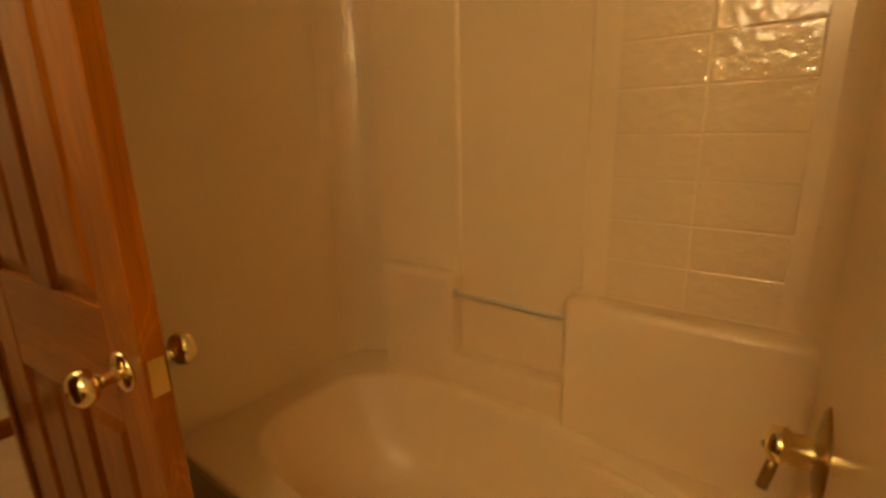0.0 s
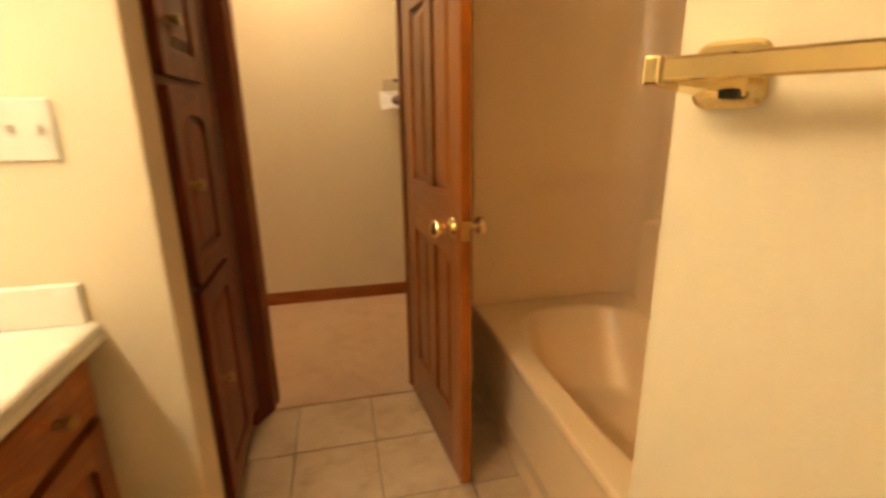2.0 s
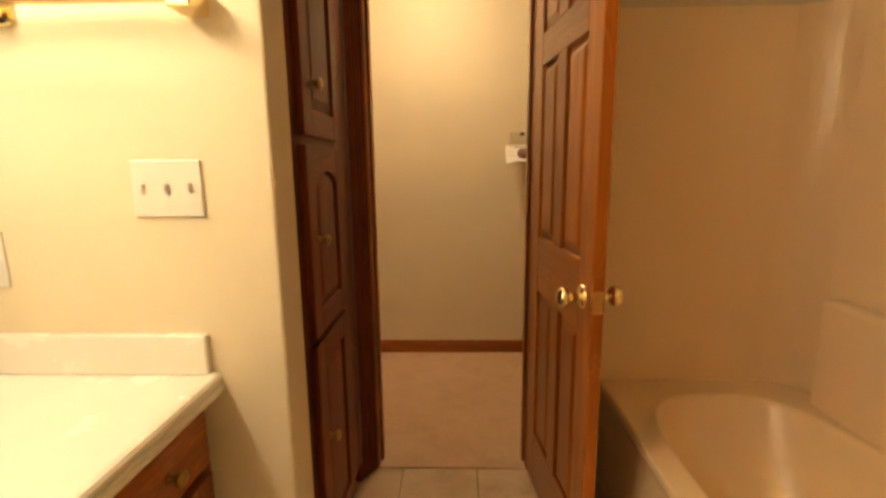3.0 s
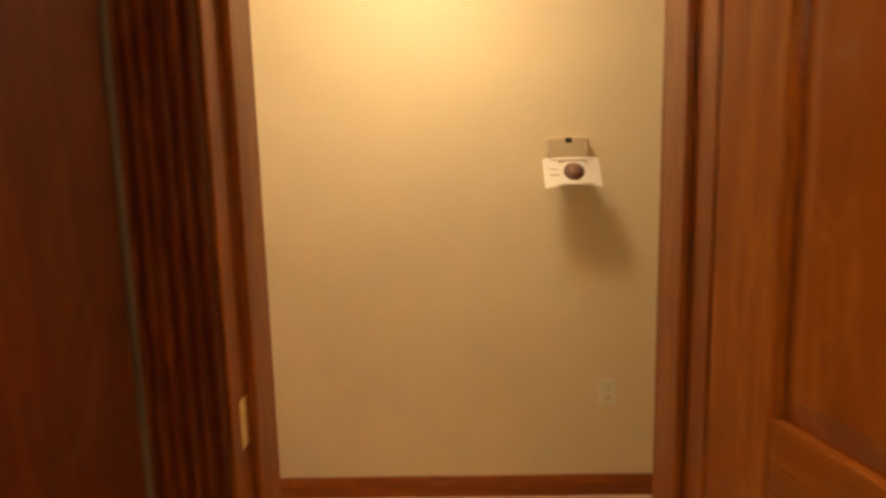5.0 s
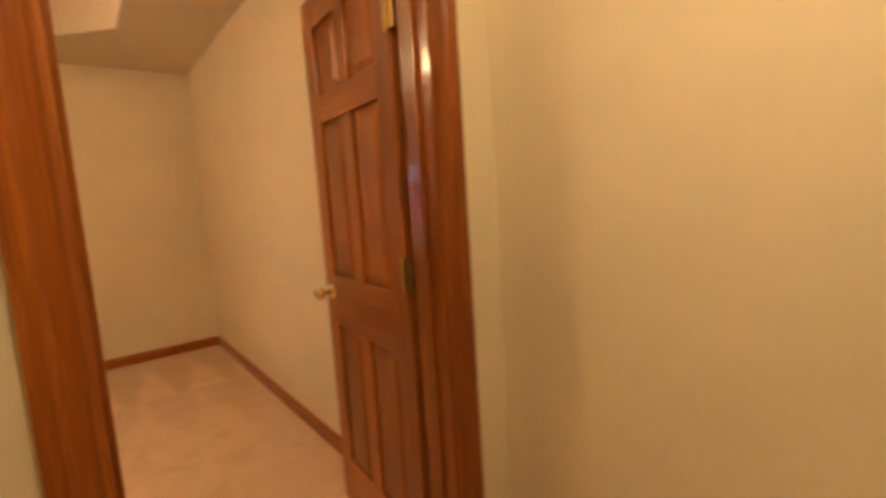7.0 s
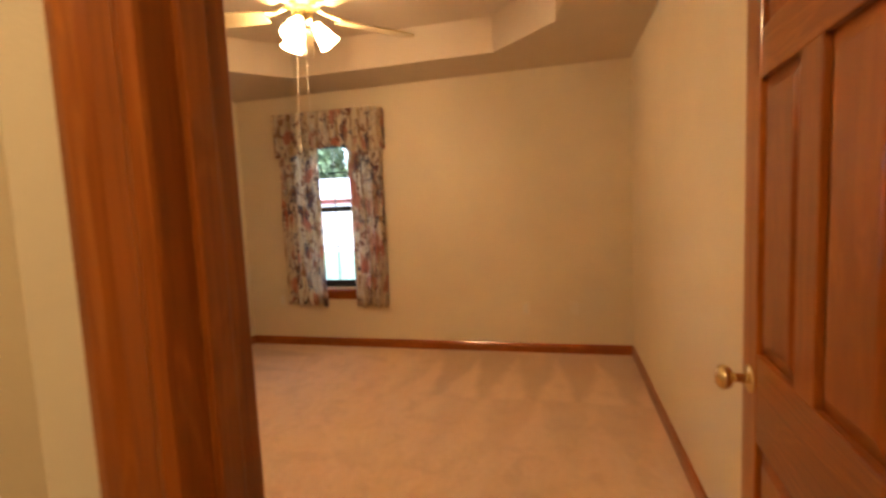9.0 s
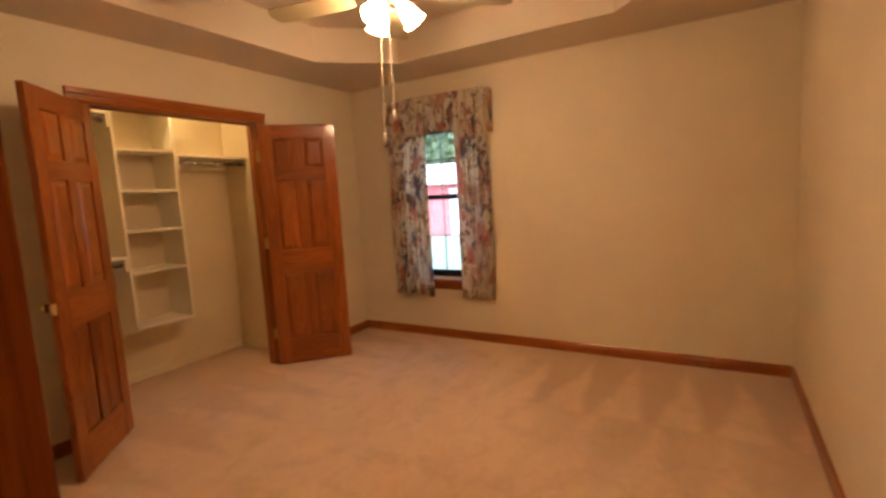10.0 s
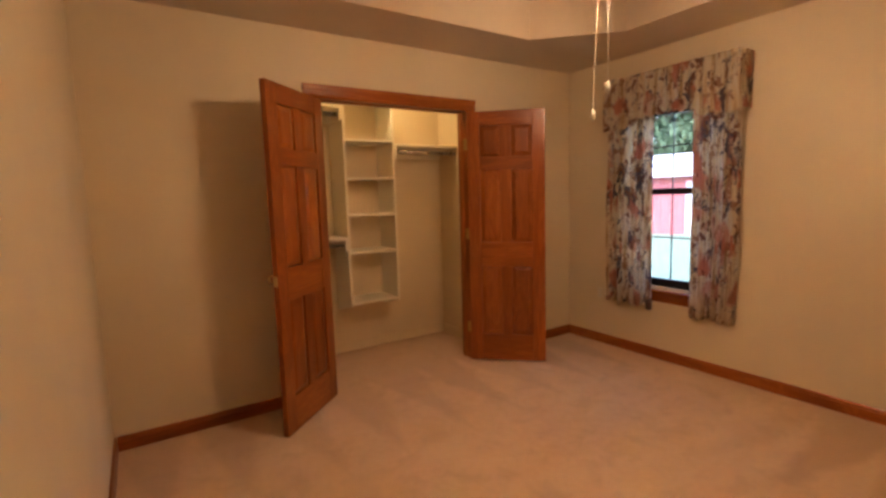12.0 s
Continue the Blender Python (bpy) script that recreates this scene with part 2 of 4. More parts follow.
TILE, CARPET, FLORAL, GLASS = tile_material(), carpet_material(), floral_material(), glass_material()
GRASS = leaf_material("lawn", (0.075, 0.12, 0.07), (0.12, 0.165, 0.11))
LEAF = leaf_material("leaves", (0.045, 0.08, 0.04), (0.10, 0.155, 0.075))
BARK = leaf_material("bark", (0.06, 0.045, 0.03), (0.15, 0.11, 0.08))
RED = plain("red painted siding", (0.36, 0.09, 0.09), 0.7, vary=0.2, scale=4.0)
ROOF = plain("pale metal roofing", (0.34, 0.32, 0.33), 0.5, vary=0.1)
MIRROR = plain("mirror", (0.9, 0.9, 0.9), 0.02, 1.0, vary=0.0)


# ---- building helpers ----
def box(bm, x0, y0, z0, x1, y1, z1, bevel=0.0):
    vs = [bm.verts.new((x, y, z)) for x in sorted((x0, x1)) for y in sorted((y0, y1)) for z in sorted((z0, z1))]
    faces = [bm.faces.new([vs[i] for i in f]) for f in ((0, 1, 3, 2), (4, 6, 7, 5), (0, 4, 5, 1), (2, 3, 7, 6), (0, 2, 6, 4), (1, 5, 7, 3))]
    if bevel:
        edges = list({e for f in faces for e in f.edges})
        bmesh.ops.bevel(bm, geom=edges, offset=bevel, segments=2, affect="EDGES", profile=0.5)
    return bm


def boxed(*args, bevel=0.0):
    return box(bmesh.new(), *args, bevel=bevel)


def part(name, bm, material, parent=None, label="", smooth=False):
    bmesh.ops.recalc_face_normals(bm, faces=bm.faces)
    me = bpy.data.meshes.new(name)
    bm.to_mesh(me)
    bm.free()
    if smooth:
        for p in me.polygons:
            p.use_smooth = True
    me.materials.append(material)
    ob = new(name, me)
    if parent is not None:
        ob.parent = parent
    return tagged(ob, label)


def thing(name, label, category, m=None, group="", kind=""):
    ob = new(name)
    ob.empty_display_size = 0.1
    if m is not None:
        ob.matrix_basis = m
    return tagged(ob, label, category, group, kind)


def structure(name, bm, material, label, category, smooth=False):
    return tagged(part(name, bm, material, smooth=smooth), label, category, kind="structure")


def lathe(bm, profile, m=None, seg=20):
    """Turns (radius, height) pairs round z, then places the result by m."""
    m = m or Matrix()
    rings = []
    for r, h in profile:
        if r < 1e-5:
            rings.append([bm.verts.new(m @ Vector((0, 0, h)))])
        else:
            rings.append([bm.verts.new(m @ Vector((r * math.cos(a), r * math.sin(a), h))) for a in (2 * math.pi * k / seg for k in range(seg))])
    for a, c in zip(rings, rings[1:]):
        for k in range(seg):
            j = (k + 1) % seg
            if len(a) == 1 and len(c) > 1:
                bm.faces.new((a[0], c[k], c[j]))
            elif len(c) == 1 and len(a) > 1:
                bm.faces.new((a[k], a[j], c[0]))
            elif len(a) > 1:
                bm.faces.new((a[k], a[j], c[j], c[k]))
    return bm


def sweep(bm, profile, start, end, across, out):
    """Runs a closed profile of (across, out) pairs in a straight line."""
    s, e, u, w = Vector(start), Vector(end), Vector(across), Vector(out)
    a = [bm.verts.new(s + u * p + w * q) for p, q in profile]
    c = [bm.verts.new(e + u * p + w * q) for p, q in profile]
    n = len(profile)
    for k in range(n):
        j = (k + 1) % n
        bm.faces.new((a[k], a[j], c[j], c[k]))
    bm.faces.new(a)
    bm.faces.new(c[::-1])
    return bm


def rod(bm, a, c, r, seg=12):
    a, c = Vector(a), Vector(c)
    m = Matrix.Translation(a) @ (c - a).to_track_quat("Z", "Y").to_matrix().to_4x4()
    return lathe(bm, [(0, 0), (r, 0), (r, (c - a).length), (0, (c - a).length)], m, seg)


# ---- plan ----
NORTH = 1.247            # hall and bedroom wall
WEST = -5.15             # window wall
EAST = -1.452            # bedroom face of the doorway wall
HALL_W = -1.335          # hall face of the doorway wall
SOUTH = -2.48            # closet wall
LOW, TRAY = 2.47, 2.735  # bedroom ceiling, and its raised middle
FLAT = 2.44              # hall and bathroom ceiling
BATH_N = -0.005          # bathroom face of the wall to the hall
HALL_S = 0.13

# floors
bm = boxed(WEST - 0.15, SOUTH - 0.98, -0.1, HALL_W - 0.03, NORTH + 0.12, 0.0)
structure("floor_bedroom", bm, CARPET, "beige cut-pile carpet with vacuum strokes in the bedroom", "carpet")
bm = boxed(HALL_W - 0.03, 0.0, -0.1, 2.2, NORTH + 0.12, 0.0)
structure("floor_hall", bm, CARPET, "beige cut-pile carpet in the hall", "carpet")
bm = boxed(-1.4, -2.9, -0.1, 1.3, 0.0, -0.006)
floor_bath = structure("floor_bathroom", bm, GROUT, "beige ceramic tile floor with tan grout", "floor")

# walls
wall_label = "cream painted wall with light orange-peel texture"
bm = boxed(WEST - 0.15, NORTH, 0, 2.2, NORTH + 0.12, 3.0)
structure("wall_north", bm, WALL, wall_label, "wall")

WY0, WY1, WZ0, WZ1 = -1.88, -1.03, 0.57, 2.03
bm = bmesh.new()
box(bm, WEST - 0.15, SOUTH - 0.98, 0, WEST, WY0, 3.0)
box(bm, WEST - 0.15, WY1, 0, WEST, NORTH, 3.0)
box(bm, WEST - 0.15, WY0, 0, WEST, WY1, WZ0)
box(bm, WEST - 0.15, WY0, WZ1, WEST, WY1, 3.0)
structure("wall_west", bm, WALL, wall_label, "wall")

CX0, CX1, CZ = -3.945, -2.72, 2.045
bm = bmesh.new()
box(bm, WEST, SOUTH - 0.12, 0, CX0 - 0.02, SOUTH, 3.0)
box(bm, CX1 + 0.02, SOUTH - 0.12, 0, EAST, SOUTH, 3.0)
box(bm, CX0 - 0.02, SOUTH - 0.12, CZ + 0.02, CX1 + 0.02, SOUTH, 3.0)
structure("wall_south", bm, WALL, wall_label, "wall")

DY0, DY1, DZ = 0.318, 1.037, 2.045
bm = bmesh.new()
box(bm, EAST, SOUTH - 0.12, 0, HALL_W, DY0 - 0.02, 3.0)
box(bm, EAST, DY1 + 0.02, 0, HALL_W, NORTH, 3.0)
box(bm, EAST, DY0 - 0.02, DZ + 0.02, HALL_W, DY1 + 0.02, 3.0)
structure("wall_east", bm, WALL, wall_label, "wall")

BX0, BX1 = -0.583, 0.028
bm = bmesh.new()
box(bm, HALL_W, BATH_N, 0, BX0 - 0.02, HALL_S, 2.6)
box(bm, BX1 + 0.02, BATH_N, 0, 2.2, HALL_S, 2.6)
box(bm, BX0 - 0.02, BATH_N, DZ + 0.02, BX1 + 0.02, HALL_S, 2.6)
structure("wall_bath_north", bm, WALL, wall_label, "wall")
structure("wall_hall_end", boxed(2.0, HALL_S, 0, 2.2, NORTH, 2.6), WALL, wall_label, "wall")

MIRROR_X, FAUCET_Y = -1.245, -1.425
structure("wall_bath_west", boxed(MIRROR_X - 0.12, -2.9, 0, MIRROR_X, BATH_N, 2.6), WALL, wall_label, "wall")
structure("wall_bath_south", boxed(MIRROR_X, -2.9, 0, 1.3, -2.78, 2.6), WALL, wall_label, "wall")
structure("wall_bath_east", boxed(1.1, -2.78, 0, 1.3, BATH_N, 2.6), WALL, wall_label, "wall")
CORNER, SLANT = Vector((0.068, -1.487)), radians(-57)
along = Vector((math.cos(SLANT), math.sin(SLANT)))
bm = bmesh.new()
plan = [(0.30, FAUCET_Y), CORNER, CORNER + along * 1.54, (1.1, FAUCET_Y - 1.36), (1.1, FAUCET_Y)]
lo = [bm.verts.new((*p, 0)) for p in plan]
hi = [bm.verts.new((*p, 2.6)) for p in plan]
bm.faces.new(lo)
bm.faces.new(hi[::-1])
for k in range(5):
    bm.faces.new((lo[k], lo[(k + 1) % 5], hi[(k + 1) % 5], hi[k]))
structure("wall_towel", bm, WALL, "cream painted slanted wall at the end of the tub alcove", "wall")
STUB_Y = -0.885
structure("wall_stub", boxed(MIRROR_X, STUB_Y, 0, -0.603, STUB_Y + 0.118, 2.6, bevel=0.005), WALL, "cream painted wall at the end of the vanity", "wall")

# closet shell
CB, CL, CR = -3.32, -2.42, -4.22
structure("wall_closet_back", boxed(CR - 0.1, CB - 0.1, 0, CL + 0.1, CB, 2.6), CLOSET_WALL, "cream painted back wall of the closet", "wall")
structure("wall_closet_west", boxed(CR - 0.1, CB, 0, CR, SOUTH - 0.12, 2.6), CLOSET_WALL, "cream painted side wall of the closet", "wall")
structure("wall_closet_east", boxed(CL, CB, 0, CL + 0.1, SOUTH - 0.12, 2.6), CLOSET_WALL, "cream painted side wall of the closet", "wall")
structure("ceiling_closet", boxed(CR, CB, FLAT, CL, SOUTH - 0.12, FLAT + 0.1), CEIL, "painted closet ceiling", "ceiling")

# ceilings
bm = bmesh.new()
rect = [(WEST, SOUTH), (EAST, SOUTH), (EAST, NORTH), (WEST, NORTH)]
ox0, ox1, oy0, oy1, cut = -4.597, -2.045, -1.945, 0.668, 0.465
octo = [(ox0 + cut, oy0), (ox1 - cut, oy0), (ox1, oy0 + cut), (ox1, oy1 - cut), (ox1 - cut, oy1), (ox0 + cut, oy1), (ox0, oy1 - cut), (ox0, oy0 + cut)]
r = [bm.verts.new((x, y, LOW)) for x, y in rect]
o = [bm.verts.new((x, y, LOW)) for x, y in octo]
t = [bm.verts.new((x, y, TRAY)) for x, y in octo]
for f in ((r[0], r[1], o[1], o[0]), (r[1], o[2], o[1]), (r[1], r[2], o[3], o[2]), (r[2], o[4], o[3]), (r[2], r[3], o[5], o[4]), (r[3], o[6], o[5]), (r[3], r[0], o[7], o[6]), (r[0], o[0], o[7])):
    bm.faces.new(f)
for k in range(8):
    bm.faces.new((o[k], o[(k + 1) % 8], t[(k + 1) % 8], t[k]))
bm.faces.new(t)
box(bm, WEST - 0.15, SOUTH - 0.12, 3.0, HALL_W, NORTH + 0.12, 3.1)
structure("ceiling_bedroom", bm, CEIL, "painted tray ceiling with a raised octagonal middle", "ceiling")
structure("ceiling_hall", boxed(HALL_W, HALL_S, FLAT, 2.0, NORTH, FLAT + 0.1), CEIL, "painted hall ceiling", "ceiling")
structure("ceiling_bathroom", boxed(MIRROR_X, -2.78, FLAT, 1.1, BATH_N, FLAT + 0.1), CEIL, "painted bathroom ceiling", "ceiling")

# ---- trim ----
BASE = [(0, 0), (0, 0.015), (0.055, 0.015), (0.062, 0.012), (0.074, 0.011), (0.083, 0.005), (0.083, 0)]


def baseboard(start, end, out, material=None, label="reddish stained oak baseboard"):
    run = Vector(end) - Vector(start)
    mat = material or (OAK_X if abs(run.x) > abs(run.y) else OAK_Y)
    bm = sweep(bmesh.new(), BASE, (*start, 0), (*end, 0), (0, 0, 1), (*out, 0))
    return structure("baseboard", bm, mat, label, "baseboard")


baseboard((WEST, NORTH), (EAST, NORTH), (0, -1))
baseboard((WEST, SOUTH), (WEST, NORTH - 0.015), (1, 0))
baseboard((WEST + 0.015, SOUTH), (CX0 - 0.09, SOUTH), (0, 1))
baseboard((CX1 + 0.09, SOUTH), (EAST - 0.015, SOUTH), (0, 1))
baseboard((EAST, SOUTH), (EAST, DY0 - 0.09), (-1, 0))
baseboard((HALL_W, NORTH), (2.0, NORTH), (0, -1))
baseboard((HALL_W, HALL_S), (BX0 - 0.075, HALL_S), (0, 1))
baseboard((BX1 + 0.075, HALL_S), (2.0, HALL_S), (0, 1))
for a, c, d in (((CR + 0.015, CB), (CL - 0.015, CB), (0, 1)), ((CR, CB), (CR, SOUTH - 0.12), (1, 0)), ((CL, CB), (CL, SOUTH - 0.12), (-1, 0))):
    baseboard(a, c, d, CLOSET_WALL, "cream painted closet baseboard")

CASE = [(0, 0), (0, 0.008), (0.012, 0.014), (0.022, 0.009), (0.045, 0.012), (0.055, 0.019), (0.072, 0.021), (0.084, 0.019), (0.084, 0)]


def casing(name, label, lo, hi, top, plane, out, axis, width=0.084):
    """Trim round an opening: two legs and a head, as one piece of the setting with three parts."""
    th = thing(name, label, "door trim", kind="structure")
    k = width / 0.084
    prof = [(p * k, q) for p, q in CASE]

    def spot(along, z):
        return (along, plane, z) if axis == "x" else (plane, along, z)

    ax = (1, 0, 0) if axis == "x" else (0, 1, 0)
    neg = tuple(-v for v in ax)
    o3 = (0, out, 0) if axis == "x" else (out, 0, 0)
    part("leg", sweep(bmesh.new(), prof, spot(lo, 0), spot(lo, top), neg, o3), OAK_Z, th)
    part("leg", sweep(bmesh.new(), prof, spot(hi, 0), spot(hi, top), ax, o3), OAK_Z, th)
    mat = OAK_X if axis == "x" else OAK_Y
    part("head", sweep(bmesh.new(), prof, spot(lo - width, top), spot(hi + width, top), (0, 0, 1), o3), mat, th)
    return th


def jamb(name, label, lo, hi, top, a, c, axis, stop):
    """The lining of an opening with its stop bead."""
    th = thing(name, label, "door frame", kind="structure")

    def b3(u0, v0, z0, u1, v1, z1):
        return boxed(u0, v0, z0, u1, v1, z1, bevel=0.002) if axis == "x" else boxed(v0, u0, z0, v1, u1, z1, bevel=0.002)

    mat = OAK_X if axis == "x" else OAK_Y
    for u, s in ((lo, -1), (hi, 1)):
        part("side_jamb", b3(u, a, 0, u + s * 0.019, c, top + 0.019), OAK_Z, th)
        part("stop", b3(u, stop - 0.018, 0, u - s * 0.011, stop + 0.018, top), OAK_Z, th)
    part("head_jamb", b3(lo, a, top, hi, c, top + 0.019), mat, th)
    part("stop", b3(lo + 0.011, stop - 0.018, top - 0.011, hi - 0.011, stop + 0.018, top), mat, th)
    return th


casing("trim_bath", "stained oak door casing of the bathroom doorway", BX0, BX1, DZ, HALL_S, 1, "x", 0.072)
casing("trim_bedroom", "stained oak door casing of the bedroom doorway", DY0, DY1, DZ, HALL_W, 1, "y", 0.088)
casing("trim_closet", "stained oak casing round the closet opening", CX0, CX1, CZ, SOUTH, 1, "x", 0.086)
jamb("frame_bath", "stained oak door frame of the bathroom", BX0, BX1, DZ, BATH_N - 0.002, HALL_S + 0.001, "x", 0.062)
jamb("frame_bedroom", "stained oak door frame of the bedroom", DY0, DY1, DZ, EAST - 0.001, HALL_W + 0.001, "y", -1.39)
jamb("frame_closet", "stained oak frame of the closet opening", CX0, CX1, CZ, SOUTH - 0.121, SOUTH + 0.001, "x", -2.55)
# bathroom side of the doorway: only the leg beside the tub fits between the corner and the opening
bm = sweep(bmesh.new(), CASE, (BX1 + 0.004, BATH_N - 0.001, 0), (BX1 + 0.004, BATH_N - 0.001, DZ + 0.08), (1, 0, 0), (0, -1, 0))
structure("trim_bath_inside", bm, OAK_Z, "stained oak door casing on the bathroom side", "door trim")


# ---- doors ----
def knob(parent, x, z, y, way, mat=None):
    """A round door knob on a rose; way is +1 or -1 along y."""
    m = Matrix.Translation((x, y, z)) @ Euler((radians(-90 * way), 0, 0)).to_matrix().to_4x4()
    mat = mat or BRASS
    ob = part("knob", lathe(bmesh.new(), [(0.0115, 0.008), (0.010, 0.030), (0.014, 0.036), (0.024, 0.042), (0.0285, 0.052), (0.026, 0.062), (0.017, 0.069), (0, 0.071)], m, 24), mat, parent, "polished brass knob", True)
    part("rose", lathe(bmesh.new(), [(0, 0.010), (0.014, 0.010), (0.029, 0.007), (0.0325, 0.003), (0.0325, 0), (0, 0)], m, 24), mat, ob, smooth=True)
    return ob


def raised_panel(x0, z0, x1, z1, half, rise, margin=0.034):
    bm = bmesh.new()
    for s in (1, -1):
        loops = []
        for inset, y in ((0.0, half - rise), (0.006, half - rise), (margin, half - 0.003), (margin + 0.004, half - 0.0025)):
            loops.append([bm.verts.new((x, s * y, z)) for x, z in ((x0 + inset, z0 + inset), (x1 - inset, z0 + inset), (x1 - inset, z1 - inset), (x0 + inset, z1 - inset))])
        for a, c in zip(loops, loops[1:]):
            for k in range(4):
                bm.faces.new((a[k], a[(k + 1) % 4], c[(k + 1) % 4], c[k]))
        bm.faces.new(loops[-1])
        if s == 1:
            first = loops[0]
        else:
            for k in range(4):
                bm.faces.new((first[k], first[(k + 1) % 4], loops[0][(k + 1) % 4], loops[0][k]))
    return bm


def six_panel_door(name, label, width, m, sides=(1, -1), swing=1, thick=0.035, high=2.028, knob_z=0.925, hinges=True, latch=True):
    """A door leaf: hinge edge at x = 0, free edge at x = width, thickness centred on y = 0."""
    th = thing(name, label, "door", m, kind="structure")
    h, z0 = thick / 2, 0.012
    stile, mull = (0.112, 0.10) if width > 0.68 else (0.098, 0.082)
    for x in (0, width - stile):
        part("stile", boxed(x, -h, z0, x + stile, h, high, bevel=0.0025), OAK_Z, th)
    levels = [(z0, 0.225), (0.795, 0.992), (1.572, 1.672), (1.915, high)]
    for lo, hi in levels:
        part("rail", boxed(stile, -h + 0.0006, lo, width - stile, h - 0.0006, hi, bevel=0.0025), OAK_X, th)
    mid = width / 2
    for (_, lo), (hi, _) in zip(levels, levels[1:]):
        part("mullion", boxed(mid - mull / 2, -h + 0.0004, lo, mid + mull / 2, h - 0.0004, hi, bevel=0.0025), OAK_Z, th)
        for x0, x1 in ((stile, mid - mull / 2), (mid + mull / 2, width - stile)):
            part("panel", raised_panel(x0 - 0.002, lo - 0.002, x1 + 0.002, hi + 0.002, h, 0.0135), OAK_Z, th)
    for s in sides:
        knob(th, width - 0.062, knob_z, s * h, s)
    if latch:
        part("latch_plate", boxed(width - 0.0005, -0.0125, knob_z - 0.029, width + 0.0015, 0.0125, knob_z + 0.029), BRASS, th, "brass latch plate")
    if hinges:
        for z in (0.28, 1.06, 1.78):
            hg = part("hinge", boxed(-0.034, swing * (h - 0.001), z - 0.045, 0.030, swing * (h + 0.0015), z + 0.045, bevel=0.0006), BRASS_OLD, th, "aged brass hinge")
            part("pin", rod(bmesh.new(), (-0.006, swing * (h + 0.005), z - 0.047), (-0.006, swing * (h + 0.005), z + 0.047), 0.006), BRASS_OLD, hg)
    return th


DOOR = "varnished oak six-panel door with brass knobs, standing open"
# bathroom leaf, open past square
six_panel_door("door_1", DOOR, 0.61, pose(0.045, -0.014, 0, 0, 0, -84.5), swing=-1, knob_z=0.897, hinges=False)
# bedroom leaf, open towards the wall
six_panel_door("door_2", DOOR, 0.675, pose(-1.512, 1.066, 0, 0, 0, 176.2), swing=1)
# closet pair
six_panel_door("door_3", "varnished oak six-panel closet door, standing open", 0.608, pose(CX1 - 0.012, SOUTH + 0.028, 0, 0, 0, 42.5), sides=(-1,), swing=-1)
six_panel_door("door_4", "varnished oak six-panel closet door, standing open", 0.608, pose(CX0 + 0.012, SOUTH + 0.028, 0, 0, 0, 136.5), sides=(1,), swing=1)
# strike plate
structure("strike_plate", boxed(BX0 - 0.001, 0.012, 0.895, BX0 + 0.0025, 0.042, 0.965, bevel=0.0008), BRASS, "brass strike plate on the door frame", "strike plate")

# ---- bathroom ----
# linen cabinet
lc = thing("linen_cabinet", "tall oak linen cabinet with raised doors, in a darker brown", "cabinet")
FX = -0.638
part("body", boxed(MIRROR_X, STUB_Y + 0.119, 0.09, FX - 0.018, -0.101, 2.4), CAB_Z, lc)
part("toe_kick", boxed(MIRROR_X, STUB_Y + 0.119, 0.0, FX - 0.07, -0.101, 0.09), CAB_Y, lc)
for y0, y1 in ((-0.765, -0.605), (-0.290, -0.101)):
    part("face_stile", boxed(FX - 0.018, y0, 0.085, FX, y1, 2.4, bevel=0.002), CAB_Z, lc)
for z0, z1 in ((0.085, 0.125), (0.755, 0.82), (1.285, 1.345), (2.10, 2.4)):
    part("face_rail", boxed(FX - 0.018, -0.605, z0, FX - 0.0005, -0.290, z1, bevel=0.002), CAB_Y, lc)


def cabinet_door(parent, y0, y1, z0, z1, x, arch, knob_at, mats, w=0.055):
    """A raised-panel cabinet door that faces +x; arch is the rise of the curved top rail."""
    mz, my = mats
    d = part("cabinet_door", boxed(x, y0, z0, x + 0.019, y0 + w, z1, bevel=0.003), mz, parent)
    part("stile", boxed(x, y1 - w, z0, x + 0.019, y1, z1, bevel=0.003), mz, d)
    part("rail", boxed(x, y0 + w, z0, x + 0.0185, y1 - w, z0 + w, bevel=0.003), my, d)
    a, c, n = y0 + w, y1 - w, 14

    def edge(u, drop):
        return z1 - w - drop - arch * (1 - math.sin(math.pi * u) ** 0.45) if arch else z1 - w - drop

    bm = bmesh.new()
    cols = []
    for k in range(n + 1):
        u = k / n
        y = a + (c - a) * u
        cols.append([bm.verts.new((px, y, pz)) for px, pz in ((x, z1), (x + 0.0185, z1), (x + 0.0185, edge(u, 0)), (x, edge(u, 0)))])
    for p, q in zip(cols, cols[1:]):
        for j in range(4):
            bm.faces.new((p[j], p[(j + 1) % 4], q[(j + 1) % 4], q[j]))
    bm.faces.new(cols[0])
    bm.faces.new(cols[-1][::-1])
    part("top_rail", bm, my, d)
    bm = bmesh.new()
    loops = []
    for inset, px in ((0.0, x + 0.006), (0.030, x + 0.015), (0.034, x + 0.0155)):
        row = []
        for k in range(n + 1):
            u = k / n
            row.append(bm.verts.new((px, a + inset + (c - a - 2 * inset) * u, edge(u, inset))))
        row += [bm.verts.new((px, c - inset, z0 + w + inset)), bm.verts.new((px, a + inset, z0 + w + inset))]
        loops.append(row)
    for p, q in zip(loops, loops[1:]):
        for j in range(len(p)):
            bm.faces.new((p[j], p[(j + 1) % len(p)], q[(j + 1) % len(p)], q[j]))
    bm.faces.new(loops[-1])
    part("panel", bm, mz, d)
    if knob_at:
        pull(d, x + 0.019, *knob_at)
    return d


